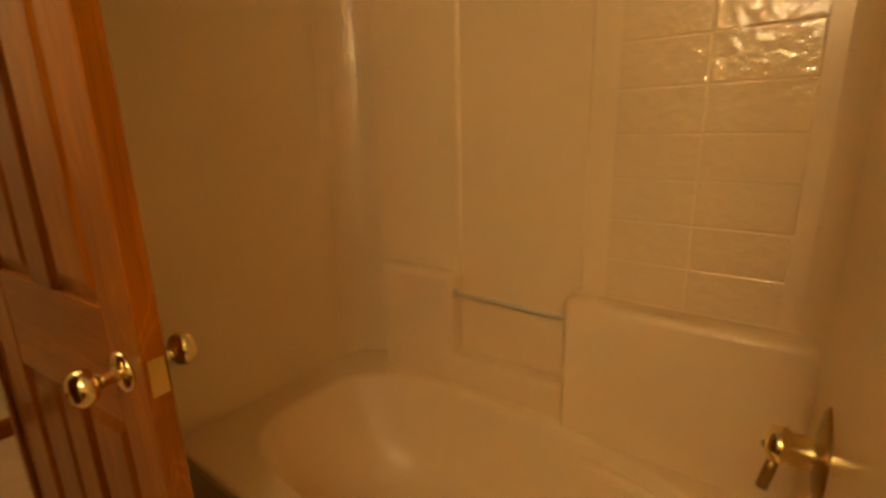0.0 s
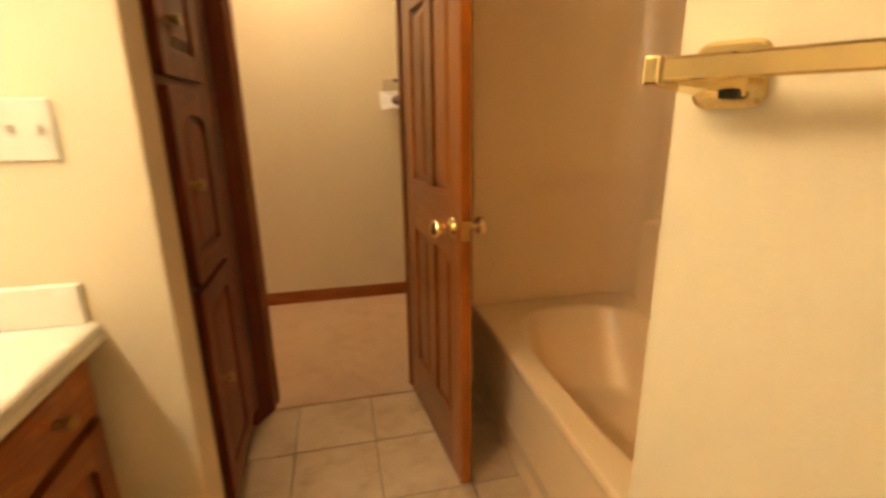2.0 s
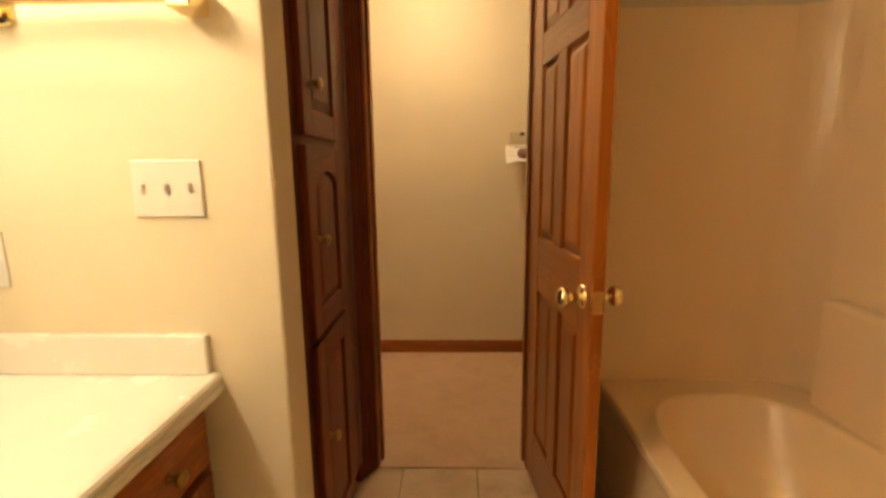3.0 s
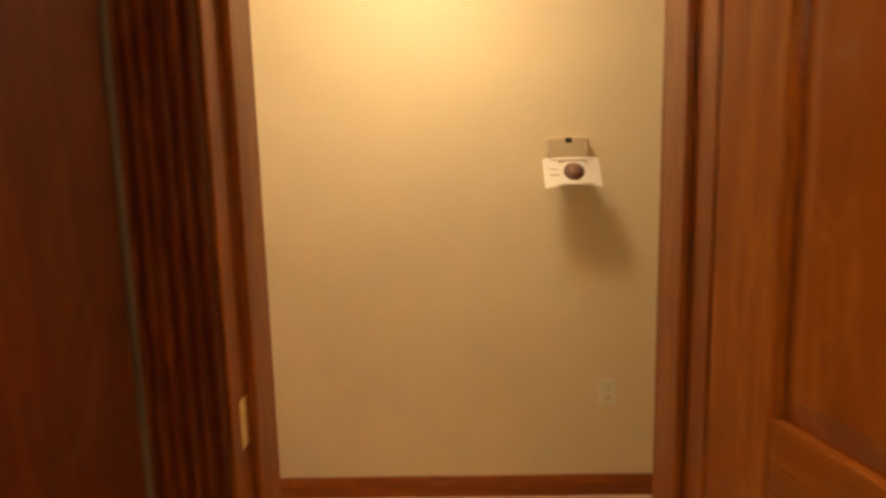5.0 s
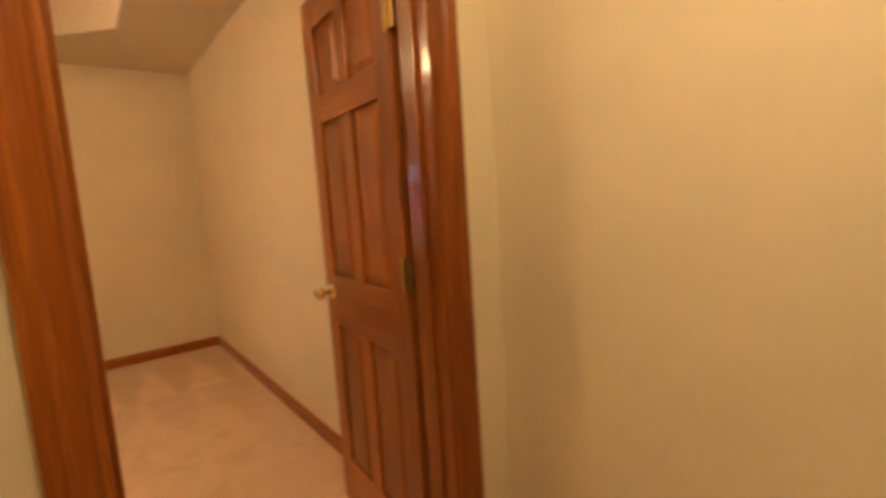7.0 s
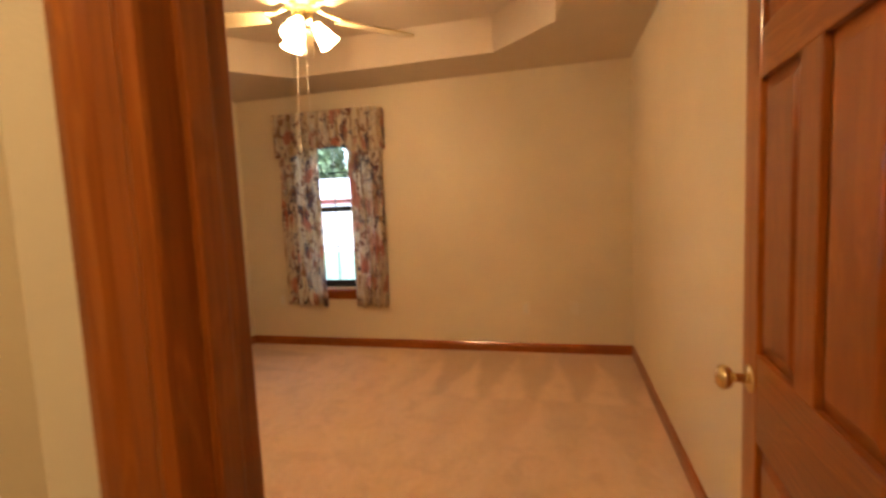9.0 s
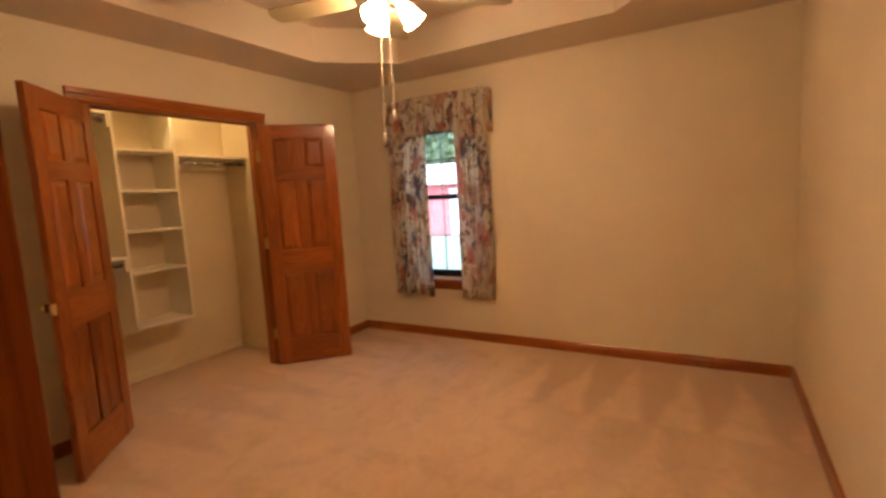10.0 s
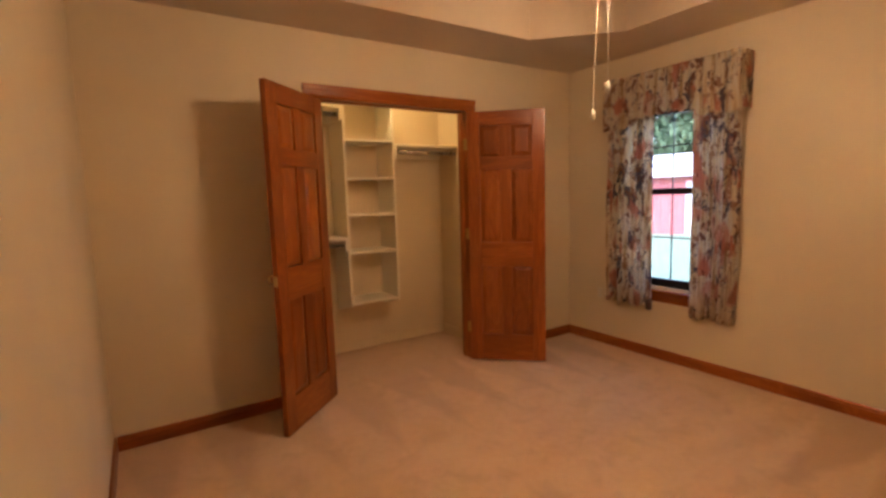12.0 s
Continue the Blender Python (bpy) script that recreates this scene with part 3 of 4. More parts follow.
def pull(parent, x, y, z):
    m = Matrix.Translation((x, y, z)) @ Euler((0, radians(90), 0)).to_matrix().to_4x4()
    return part("knob", lathe(bmesh.new(), [(0, 0), (0.011, 0), (0.008, 0.004), (0.006, 0.012), (0.013, 0.019), (0.0155, 0.025), (0.011, 0.030), (0, 0.031)], m, 16), BRASS_OLD, parent, "small brass knob", True)


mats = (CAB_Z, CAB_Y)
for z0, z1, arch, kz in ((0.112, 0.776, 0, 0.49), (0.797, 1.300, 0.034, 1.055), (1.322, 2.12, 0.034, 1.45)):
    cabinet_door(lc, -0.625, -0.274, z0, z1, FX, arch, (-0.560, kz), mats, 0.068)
# beaded trim that steps out from the cabinet to the door frame
bm = bmesh.new()
box(bm, MIRROR_X, -0.0965, 0, FX - 0.006, BATH_N - 0.001, 2.4)
for y0, y1, d in ((-0.0955, -0.080, 0.004), (-0.079, -0.068, 0.012), (-0.067, -0.052, 0.020), (-0.051, -0.040, 0.030), (-0.039, -0.024, 0.040), (-0.023, -0.007, 0.050)):
    box(bm, FX - 0.008, y0, 0, FX + d, y1, 2.4, bevel=0.0035)
structure("trim_filler", bm, CAB_Z, "darker brown stepped oak trim beside the bathroom doorway", "trim")
structure("trim_seal", boxed(FX - 0.01, -0.1005, 0.08, FX + 0.0045, -0.097, 2.4), plain("grey caulk", (0.23, 0.21, 0.2), 0.5), "grey caulk line beside the linen cabinet", "trim")

# vanity
TOP = 0.832
vc = thing("vanity_cabinet", "stained oak vanity cabinet with drawers and raised doors", "cabinet")
VX = -0.788
VEND = -2.55
part("body", boxed(MIRROR_X, VEND, 0.09, VX - 0.002, STUB_Y - 0.001, TOP - 0.04), OAK_Z, vc)
part("toe_kick", boxed(MIRROR_X, VEND, 0.0, VX - 0.07, STUB_Y - 0.001, 0.09), OAK_Y, vc)
part("face_frame", boxed(VX - 0.001, VEND, 0.09, VX + 0.006, STUB_Y - 0.001, TOP - 0.04), OAK_Z, vc)
for y1 in (-0.915, -1.245, -1.575, -1.905, -2.235):
    y0 = y1 - 0.305
    dr = part("drawer_front", boxed(VX + 0.007, y0, 0.650, VX + 0.026, y1, 0.764, bevel=0.006), OAK_Y, vc)
    pull(dr, VX + 0.026, (y0 + y1) / 2 + 0.016, 0.708)
    cabinet_door(vc, y0, y1, 0.115, 0.628, VX + 0.007, 0.035, ((y0 + 0.03), 0.57), (OAK_Z, OAK_Y))

ct = thing("countertop", "cream cultured-marble vanity countertop with backsplash", "countertop")
part("slab", sweep(bmesh.new(), [(0, 0), (0.001, 0.007), (0, 0.014), (-0.007, 0.016), (-0.009, 0.021), (-0.003, 0.025), (-0.002, 0.031), (-0.006, 0.037), (-0.014, 0.040), (-0.508, 0.040), (-0.508, 0)], (-0.737, VEND, TOP - 0.04), (-0.737, STUB_Y, TOP - 0.04), (1, 0, 0), (0, 0, 1)), COUNTER, ct)
part("side_splash", boxed(MIRROR_X + 0.02, STUB_Y - 0.018, TOP, -0.757, STUB_Y - 0.0005, TOP + 0.085, bevel=0.004), COUNTER, ct)
part("back_splash", boxed(MIRROR_X, VEND, TOP, MIRROR_X + 0.019, STUB_Y - 0.001, TOP + 0.085, bevel=0.004), COUNTER, ct)
mir = thing("wall_mirror", "large frameless mirror above the vanity", "mirror")
part("glass", boxed(MIRROR_X + 0.0005, -2.5, 0.94, MIRROR_X + 0.006, -0.98, 1.80), MIRROR, mir)
vl = thing("vanity_light", "brass vanity light bar with round bulbs", "wall lamp")
part("plate", boxed(MIRROR_X, -1.98, 1.85, MIRROR_X + 0.04, -0.98, 1.97, bevel=0.005), BRASS, vl)
for k in range(5):
    y = -1.08 - 0.2 * k
    m = Matrix.Translation((MIRROR_X + 0.04, y, 1.91)) @ Euler((0, radians(90), 0)).to_matrix().to_4x4()
    bulb = part("bulb", lathe(bmesh.new(), [(0.014, 0), (0.018, 0.02), (0.04, 0.045), (0.048, 0.075), (0.036, 0.108), (0, 0.122)], m), BULB, vl, "lit round bulb", True)

# switch and outlet plates
def plate(name, label, width, high, m, toggles=0, sockets=0, rocker=False, cover=None):
    """A wall plate in its own x-z plane, facing -y."""
    th = thing(name, label, "wall plate", m)
    part("cover", boxed(-width / 2, -0.006, -high / 2, width / 2, 0, high / 2, bevel=0.0025), cover or PLASTIC, th)
    for k in range(toggles):
        x = (k - (toggles - 1) / 2) * 0.046
        part("slot", boxed(x - 0.0045, -0.0066, -0.011, x + 0.0045, -0.0058, 0.011), PRINT, th)
        part("toggle", boxed(x - 0.0035, -0.018, 0.000, x + 0.0035, -0.006, 0.010, bevel=0.0012), PLASTIC, th)
        for z in (-0.030, 0.030):
            part("screw", lathe(bmesh.new(), [(0, 0.0075), (0.003, 0.007), (0.0032, 0.0058)], Matrix.Translation((x, 0, z)) @ Euler((radians(90), 0, 0)).to_matrix().to_4x4(), 10), PLASTIC, th)
    for k in range(sockets):
        z = (k - 0.5) * 0.04
        s = part("socket", boxed(-0.016, -0.0078, z - 0.014, 0.016, -0.006, z + 0.014, bevel=0.001), PLASTIC, th)
        for x in (-0.006, 0.006):
            part("slot", boxed(x - 0.001, -0.0082, z - 0.002, x + 0.001, -0.0076, z + 0.007), GAP, s)
        part("slot", boxed(-0.002, -0.0082, z - 0.010, 0.002, -0.0076, z - 0.006), GAP, s)
    if rocker:
        part("rocker", boxed(-0.016, -0.010, -0.033, 0.016, -0.006, 0.033, bevel=0.002), PLASTIC, th)
    return th


plate("switch_plate", "ivory triple toggle switch plate on a cream wall", 0.135, 0.108, pose(-0.807, STUB_Y - 0.0005, 1.207), toggles=3)
plate("outlet_plate", "ivory outlet plate above the counter", 0.070, 0.112, pose(-1.185, STUB_Y - 0.0005, 1.07), rocker=True)
plate("outlet_plate", "ivory duplex outlet low on the hall wall", 0.070, 0.112, pose(0.325, NORTH - 0.0005, 0.435), sockets=2)
plate("switch_plate", "ivory double toggle switch plate on the hall wall", 0.116, 0.112, pose(-1.160, HALL_S + 0.0005, 1.165, 0, 0, 180), toggles=2)
for y, z, s in ((0.345, 0.40, 2), (0.765, 0.405, 0), (-2.11, 0.46, 2)):
    plate("outlet_plate", "ivory outlet plate low on the window wall", 0.070, 0.112, pose(WEST + 0.0005, y, z, 0, 0, 90), sockets=s, cover=PLATE)


def towel_bar(label, m, x0, x1, posts, out):
    """A square brass towel bar in its own frame: the wall is the plane y = 0 and faces -y."""
    th = thing("towel_bar", label, "towel bar", m)
    part("bar", boxed(x0, -out - 0.0095, -0.0095, x1, -out + 0.0095, 0.0095, bevel=0.002), BRASS, th)
    part("end_cap", boxed(x0 - 0.008, -out - 0.0118, -0.0118, x0 + 0.006, -out + 0.0118, 0.0118, bevel=0.0025), BRASS, th)
    part("seam", boxed(x0 + 0.006, -out - 0.0103, -0.0103, x0 + 0.0085, -out + 0.0103, 0.0103), BRASS_OLD, th)
    # darker brass strips paint the dark reflection along the bar's bevelled edges
    for z in (-0.0095, 0.0080):
        part("edge_line", boxed(x0 + 0.009, -out - 0.0101, z, x1, -out - 0.0094, z + 0.0015), BRASS_OLD, th, "darker brass strip painted as the edge's dark reflection")
    for k, x in enumerate(posts):
        bm = bmesh.new()
        near = x0 + 0.004 if k == 0 else x
        plan = [(near - 0.008, -out + 0.006), (near + 0.012, -out + 0.006), (x + 0.018, -0.008), (x - 0.018, -0.008)]
        low = [bm.verts.new((px, py, -0.012 - 0.010 * (n > 1))) for n, (px, py) in enumerate(plan)]
        top = [bm.verts.new((px, py, 0.010)) for px, py in plan]
        bm.faces.new(low[::-1])
        bm.faces.new(top)
        for n in range(4):
            bm.faces.new((low[n], low[(n + 1) % 4], top[(n + 1) % 4], top[n]))
        p = part("post", bm, BRASS, th)
        bm = bmesh.new()
        rings = []
        for y, grow in ((-0.0005, 0.0), (-0.007, 0.0), (-0.011, -0.004)):
            ring = []
            for cx, cz, start in ((1, 1, 0), (-1, 1, 90), (-1, -1, 180), (1, -1, 270)):
                for step in range(6):
                    a = radians(start + 18 * step)
                    ring.append(bm.verts.new((x + 0.016 * cx + (0.013 + grow) * math.cos(a), y, -0.003 + 0.015 * cz + (0.013 + grow) * math.sin(a))))
            rings.append(ring)
        for a, c in zip(rings, rings[1:]):
            for n in range(24):
                bm.faces.new((a[n], a[(n + 1) % 24], c[(n + 1) % 24], c[n]))
        bm.faces.new(rings[-1])
        bm.faces.new(rings[0][::-1])
        bmesh.ops.recalc_face_normals(bm, faces=bm.faces)
        part("mount", bm, BRASS, p)
        # dark block whose colour stands in for the shade of the mount's recess
        part("set_screw", boxed(x - 0.002, -out * 0.5, -0.0235, x + 0.013, -out * 0.5 + 0.017, -0.015, bevel=0.003), GAP, p)
    return th


towel_bar("square polished brass towel bar beside the tub", pose(CORNER.x, CORNER.y, 1.256, 0, 0, -57), 0.004, 0.62, (0.045, 0.54), 0.062)
towel_bar("polished brass towel bar above the vanity end", pose(0, STUB_Y, 1.533), -1.15, -0.735, (-1.085,), 0.055)
tb = thing("towel_bar_bracket", "square brass end bracket of a towel bar", "bracket")
part("bracket", boxed(-0.736, STUB_Y - 0.07, 1.51, -0.695, STUB_Y - 0.0005, 1.552, bevel=0.003), BRASS, tb)
part("recess", boxed(-0.711, STUB_Y - 0.0712, 1.522, -0.7, STUB_Y - 0.0698, 1.54), GAP, tb)

# bathtub
tub = thing("bathtub", "glossy almond bathtub with a rounded basin", "bathtub")
tx0, tx1, ty0, ty1, RIM = 0.303, 1.09, FAUCET_Y, BATH_N, 0.402
bm = bmesh.new()
N = 72


def squared(cx, cy, a, c, power, z):
    row = []
    for k in range(N):
        g = 2 * math.pi * k / N
        u, v = math.cos(g), math.sin(g)
        r = 1 / max(abs(u), abs(v)) if power is None else (abs(u) ** power + abs(v) ** power) ** (-1 / power)
        row.append(bm.verts.new((cx + a * u * r, cy + c * v * r, z)))
    return row


mx, my = (tx0 + tx1) / 2, (ty0 + ty1) / 2
hx, hy = (tx1 - tx0) / 2, (ty1 - ty0) / 2
loops = [squared(mx, my, hx, hy, None, RIM - 0.004), squared(mx, my, hx - 0.004, hy - 0.004, None, RIM),
         squared(mx, my, hx - 0.012, hy - 0.012, None, RIM), squared(mx - 0.012, my, hx - 0.084, hy - 0.117, 3.3, RIM), squared(mx - 0.012, my, hx - 0.092, hy - 0.125, 3.3, RIM - 0.0005), squared(mx - 0.012, my, hx - 0.099, hy - 0.132, 3.3, RIM - 0.003),
         squared(mx - 0.012, my, hx - 0.108, hy - 0.142, 3.3, RIM - 0.02), squared(mx - 0.012, my - 0.02, hx - 0.128, hy - 0.20, 3.3, 0.22),
         squared(mx - 0.012, my - 0.03, hx - 0.155, hy - 0.27, 3.3, 0.12), squared(mx, my - 0.03, hx - 0.19, hy - 0.33, 3.2, 0.085), squared(mx, my - 0.03, 0.02, 0.04, 2.0, 0.075)]
for a, c in zip(loops, loops[1:]):
    for k in range(N):
        bm.faces.new((a[k], a[(k + 1) % N], c[(k + 1) % N], c[k]))
bm.faces.new(loops[-1])
part("basin", bm, ACRYL, tub, smooth=True)
bm = sweep(bmesh.new(), [(0.012, 0.0), (0.0, 0.0), (0.006, 0.06), (0.0, 0.12), (0.0, 0.36), (-0.004, 0.385), (0.0, 0.398), (0.012, 0.397)], (tx0, ty0, 0), (tx0, ty1, 0), (1, 0, 0), (0, 0, 1))
part("apron", bm, ACRYL, tub)

# moulded surround
sr = thing("tub_surround", "almond moulded tub surround with ledges and embossed tiles", "shower wall")
SX, STOP = 1.072, 1.775
part("back_panel", boxed(SX, ty0 + 0.004, RIM, 1.099, ty1 - 0.004, STOP, bevel=0.004), ACRYL, sr)
part("end_panel", boxed(0.30, ty1 - 0.018, RIM - 0.001, SX, ty1 - 0.0005, STOP, bevel=0.004), ACRYL, sr)
part("faucet_panel", boxed(0.30, ty0 + 0.0005, RIM - 0.001, SX, ty0 + 0.014, STOP, bevel=0.004), ACRYL, sr)


def soft_block(*args, r=0.014):
    bm = boxed(*args)
    bmesh.ops.bevel(bm, geom=list(bm.edges), offset=r, segments=6, affect="EDGES", profile=0.5)
    return bm


# rounded corner column
bm = bmesh.new()
prof = [(0, 0), (0.15, 0)] + [(0.15 - 0.149 * math.sin(radians(k * 7.5)), 0.15 - 0.149 * math.cos(radians(k * 7.5))) for k in range(13)] + [(0, 0.15)]
sweep(bm, prof, (SX, ty1 - 0.018, RIM), (SX, ty1 - 0.018, STOP), (-1, 0, 0), (0, -1, 0))
part("corner_cove", bm, ACRYL, sr)
prof = [(0, 0), (0.09, 0)] + [(0.09 - 0.089 * math.sin(radians(k * 9)), 0.09 - 0.089 * math.cos(radians(k * 9))) for k in range(11)] + [(0, 0.09)]
part("corner_cove", sweep(bmesh.new(), prof, (SX, ty0 + 0.012, RIM), (SX, ty0 + 0.012, STOP), (-1, 0, 0), (0, 1, 0)), ACRYL, sr)
part("column", soft_block(SX - 0.075, -0.485, RIM - 0.02, SX + 0.01, -0.185, 0.785, r=0.022), ACRYL, sr)
part("upper_column", soft_block(SX - 0.012, -0.487, 0.75, SX + 0.01, -0.14, STOP, r=0.010), ACRYL, sr)
part("lower_ledge", soft_block(SX - 0.06, -0.90, RIM - 0.02, SX + 0.01, -0.47, 0.515, r=0.02), ACRYL, sr)
part("shelf_block", soft_block(SX - 0.085, ty0 + 0.012, RIM - 0.02, SX + 0.01, -0.865, 0.79, r=0.022), ACRYL, sr)
part("upper_panel", soft_block(SX - 0.014, ty0 + 0.012, 0.77, SX + 0.01, -0.885, STOP, r=0.010), ACRYL, sr)
part("soap_ledge", soft_block(SX - 0.15, ty0 + 0.05, 0.33, SX - 0.03, -0.95, 0.365, r=0.012), ACRYL, sr)
gb = part("grab_rail", rod(bmesh.new(), (SX - 0.045, -0.455, 0.718), (SX - 0.045, -0.875, 0.718), 0.007), RAIL, sr, "thin dull metal rail", True)
part("socket", lathe(bmesh.new(), [(0, 0), (0.014, 0), (0.014, 0.006), (0, 0.008)], Matrix.Translation((SX - 0.045, -0.485, 0.718)) @ Euler((radians(90), 0, 0)).to_matrix().to_4x4(), 14), RAIL, gb)

# valve
va = thing("tub_valve", "brass single-lever tub valve on the surround", "faucet")
vm = Matrix.Translation((0.68, ty0 + 0.014, 0.745)) @ Euler((radians(-90), 0, 0)).to_matrix().to_4x4()
part("escutcheon", lathe(bmesh.new(), [(0, 0.012), (0.03, 0.012), (0.07, 0.006), (0.078, 0), (0, 0)], vm, 28), BRASS_OLD, va, smooth=True)
part("hub", lathe(bmesh.new(), [(0.026, 0.01), (0.024, 0.04), (0.030, 0.048), (0.028, 0.066), (0.012, 0.072), (0, 0.072)], vm, 20), BRASS, va, smooth=True)
for ang in (258, 325):
    d = Vector((math.cos(radians(ang)), 0, math.sin(radians(ang))))
    c0 = Vector((0.68, ty0 + 0.07, 0.745))
    part("lever", rod(bmesh.new(), c0 + d * 0.015, c0 + d * 0.075 + Vector((0, 0.012, 0)), 0.0085), BRASS_OLD, va, smooth=True)

# ---- hall ----
th = thing("wall_sensor", "small beige wall sensor holding a curved white card", "sensor")
part("holder", soft_block(0.075, NORTH - 0.042, 1.325, 0.232, NORTH - 0.0005, 1.447, r=0.012), plain("beige plastic", (0.55, 0.46, 0.32), 0.35), th)
part("eye", boxed(0.142, NORTH - 0.0445, 1.424, 0.166, NORTH - 0.0405, 1.442, bevel=0.001), GAP, th, "small dark sensor eye")
bm = bmesh.new()
cols = []
for k in range(17):
    u = k / 16
    x = 0.045 + 0.203 * u
    bow = 0.011 * math.sin(math.pi * u)
    cols.append([bm.verts.new((x, 1.150 - bow + 0.0 + dy, 1.362 + 0.004 * math.sin(math.pi * u))) for dy in (0, 0.0015)] + [bm.verts.new((x, 1.092 - bow * 0.9 + dy, 1.255 + 0.010 * math.sin(math.pi * u))) for dy in (0.0015, 0)])
for p, q in zip(cols, cols[1:]):
    for j in range(4):
        bm.faces.new((p[j], p[(j + 1) % 4], q[(j + 1) % 4], q[j]))
bm.faces.new(cols[0])
bm.faces.new(cols[-1][::-1])
card = part("card", bm, CARD, th, "curved white card")
cm = Matrix.Translation((0.150, 1.110, 1.312)) @ Euler((radians(64), 0, 0)).to_matrix().to_4x4()
dial = part("dial", lathe(bmesh.new(), [(0.036, -0.004), (0.036, 0.003), (0.028, 0.006), (0.025, 0.013), (0.017, 0.020), (0, 0.022)], cm, 28), DIAL, th, "round dark brown dial", True)
for z, x0, x1 in ((0.93, 0.07, 0.225), (0.10, 0.09, 0.215), (0.62, 0.058, 0.095), (0.42, 0.062, 0.098)):
    yy, zz = 1.092 + (1.150 - 1.092) * z, 1.255 + 0.107 * z
    part("print", boxed(x0, yy - 0.0150, zz, x1, yy - 0.0100, zz + 0.003), PRINT, card)
part("stem", boxed(0.10, 1.13, 1.315, 0.205, NORTH - 0.03, 1.355, bevel=0.004), plain("beige plastic stem", (0.5, 0.42, 0.3), 0.4), th)
hl = thing("hall_light", "round frosted ceiling light in the hall, lit", "ceiling lamp")
part("base", lathe(bmesh.new(), [(0, 0), (0.14, 0), (0.14, -0.025), (0.12, -0.03), (0, -0.03)], Matrix.Translation((-0.41, 0.57, FLAT)), 28), BRASS, hl)
part("globe", lathe(bmesh.new(), [(0.115, -0.03), (0.12, -0.06), (0.10, -0.095), (0.06, -0.115), (0, -0.12)], Matrix.Translation((-0.41, 0.57, FLAT)), 28), glowing("lit hall globe", (1.0, 0.75, 0.44), 4.2), hl, "lit frosted glass globe", True)

# ---- bedroom window ----
wd = thing("window_1", "dark bronze double-hung window with thin muntins", "window", kind="structure")
gx = WEST - 0.085
for y0, y1, z0, z1 in ((WY0, WY0 + 0.035, WZ0, WZ1), (WY1 - 0.035, WY1, WZ0, WZ1), (WY0 + 0.035, WY1 - 0.035, WZ0, WZ0 + 0.03), (WY0 + 0.035, WY1 - 0.035, WZ1 - 0.035, WZ1)):
    part("window_frame", boxed(gx - 0.03, y0, z0, gx + 0.03, y1, z1, bevel=0.002), BRONZE, wd)
for z0, z1, dx in ((0.60, 0.655, 0.012), (1.335, 1.385, 0.0), (1.96, 1.996, -0.012)):
    part("sash_rail", boxed(gx + dx - 0.015, WY0 + 0.035, z0, gx + dx + 0.015, WY1 - 0.035, z1, bevel=0.002), BRONZE, wd)
for y in (WY0 + 0.036, WY1 - 0.066):
    part("sash_stile", boxed(gx - 0.012, y, 0.655, gx + 0.012, y + 0.03, 1.335, bevel=0.002), BRONZE, wd)
for z0, z1, zm in ((0.655, 1.335, 0.99), (1.385, 1.96, 1.715)):
    part("pane", boxed(gx - 0.002, WY0 + 0.036, z0, gx + 0.002, WY1 - 0.036, z1), GLASS, wd).visible_shadow = False
    part("muntin", boxed(gx - 0.006, WY0 + 0.066, zm - 0.005, gx + 0.006, WY1 - 0.066, zm + 0.005), BRONZE, wd)
    for y in (-1.495,):
        part("muntin", boxed(gx - 0.0055, y - 0.004, z0, gx + 0.0055, y + 0.004, z1), BRONZE, wd)
for y0, y1 in ((WY0 - 0.002, WY0 + 0.002), (WY1 - 0.002, WY1 + 0.002)):
    part("reveal", boxed(gx + 0.03, y0, WZ0, WEST, y1, WZ1), WHITE, wd)
part("track", boxed(gx + 0.03, WY0, WZ0 - 0.001, gx + 0.055, WY1, WZ0 + 0.018), WHITE, wd)
part("window_sill", boxed(gx + 0.055, WY0 - 0.06, WZ0 - 0.03, WEST + 0.035, WY1 + 0.06, WZ0 + 0.001, bevel=0.004), OAK_Y, wd, "stained oak sill")
part("apron", boxed(WEST + 0.0005, WY0 - 0.04, WZ0 - 0.095, WEST + 0.015, WY1 + 0.04, WZ0 - 0.031, bevel=0.003), OAK_Y, wd)


def drape(name, label, y0, y1, z0, z1, x, folds, depth, seed, lower=None, holder=None):
    """A hanging cloth with uneven folds across y."""
    rnd = random.Random(seed)
    bm = bmesh.new()
    ny, nz = 72, 14
    phase = [rnd.uniform(0, 6.28) for _ in range(4)]
    grid = []
    for j in range(nz + 1):
        v = j / nz
        row = []
        for i in range(ny + 1):
            u = i / ny
            f = math.sin(2 * math.pi * folds * u + phase[0] + 0.8 * math.sin(5 * u + phase[1]))
            f += 0.45 * math.sin(2 * math.pi * folds * 2.3 * u + phase[2] + v)
            grow = 0.55 + 0.45 * (1 - v)
            bot = z0 + (lower(u) if lower else 0) + 0.012 * math.sin(2 * math.pi * folds * u + phase[3])
            z = bot + (z1 - bot) * v
            sx = x + depth * f * grow + 0.006 * math.sin(9 * v + 4 * u + phase[1])
            row.append(bm.verts.new((sx, y0 + (y1 - y0) * u + 0.008 * math.sin(6 * v + phase[2]) * (1 - v), z)))
        grid.append(row)
    for a, c in zip(grid, grid[1:]):
        for i in range(ny):
            bm.faces.new((a[i], a[i + 1], c[i + 1], c[i]))
    ob = part(name, bm, FLORAL, holder, smooth=True)
    sol = ob.modifiers.new("cloth", "SOLIDIFY")
    sol.thickness = 0.003
    return ob if holder else tagged(ob, label, "curtain")


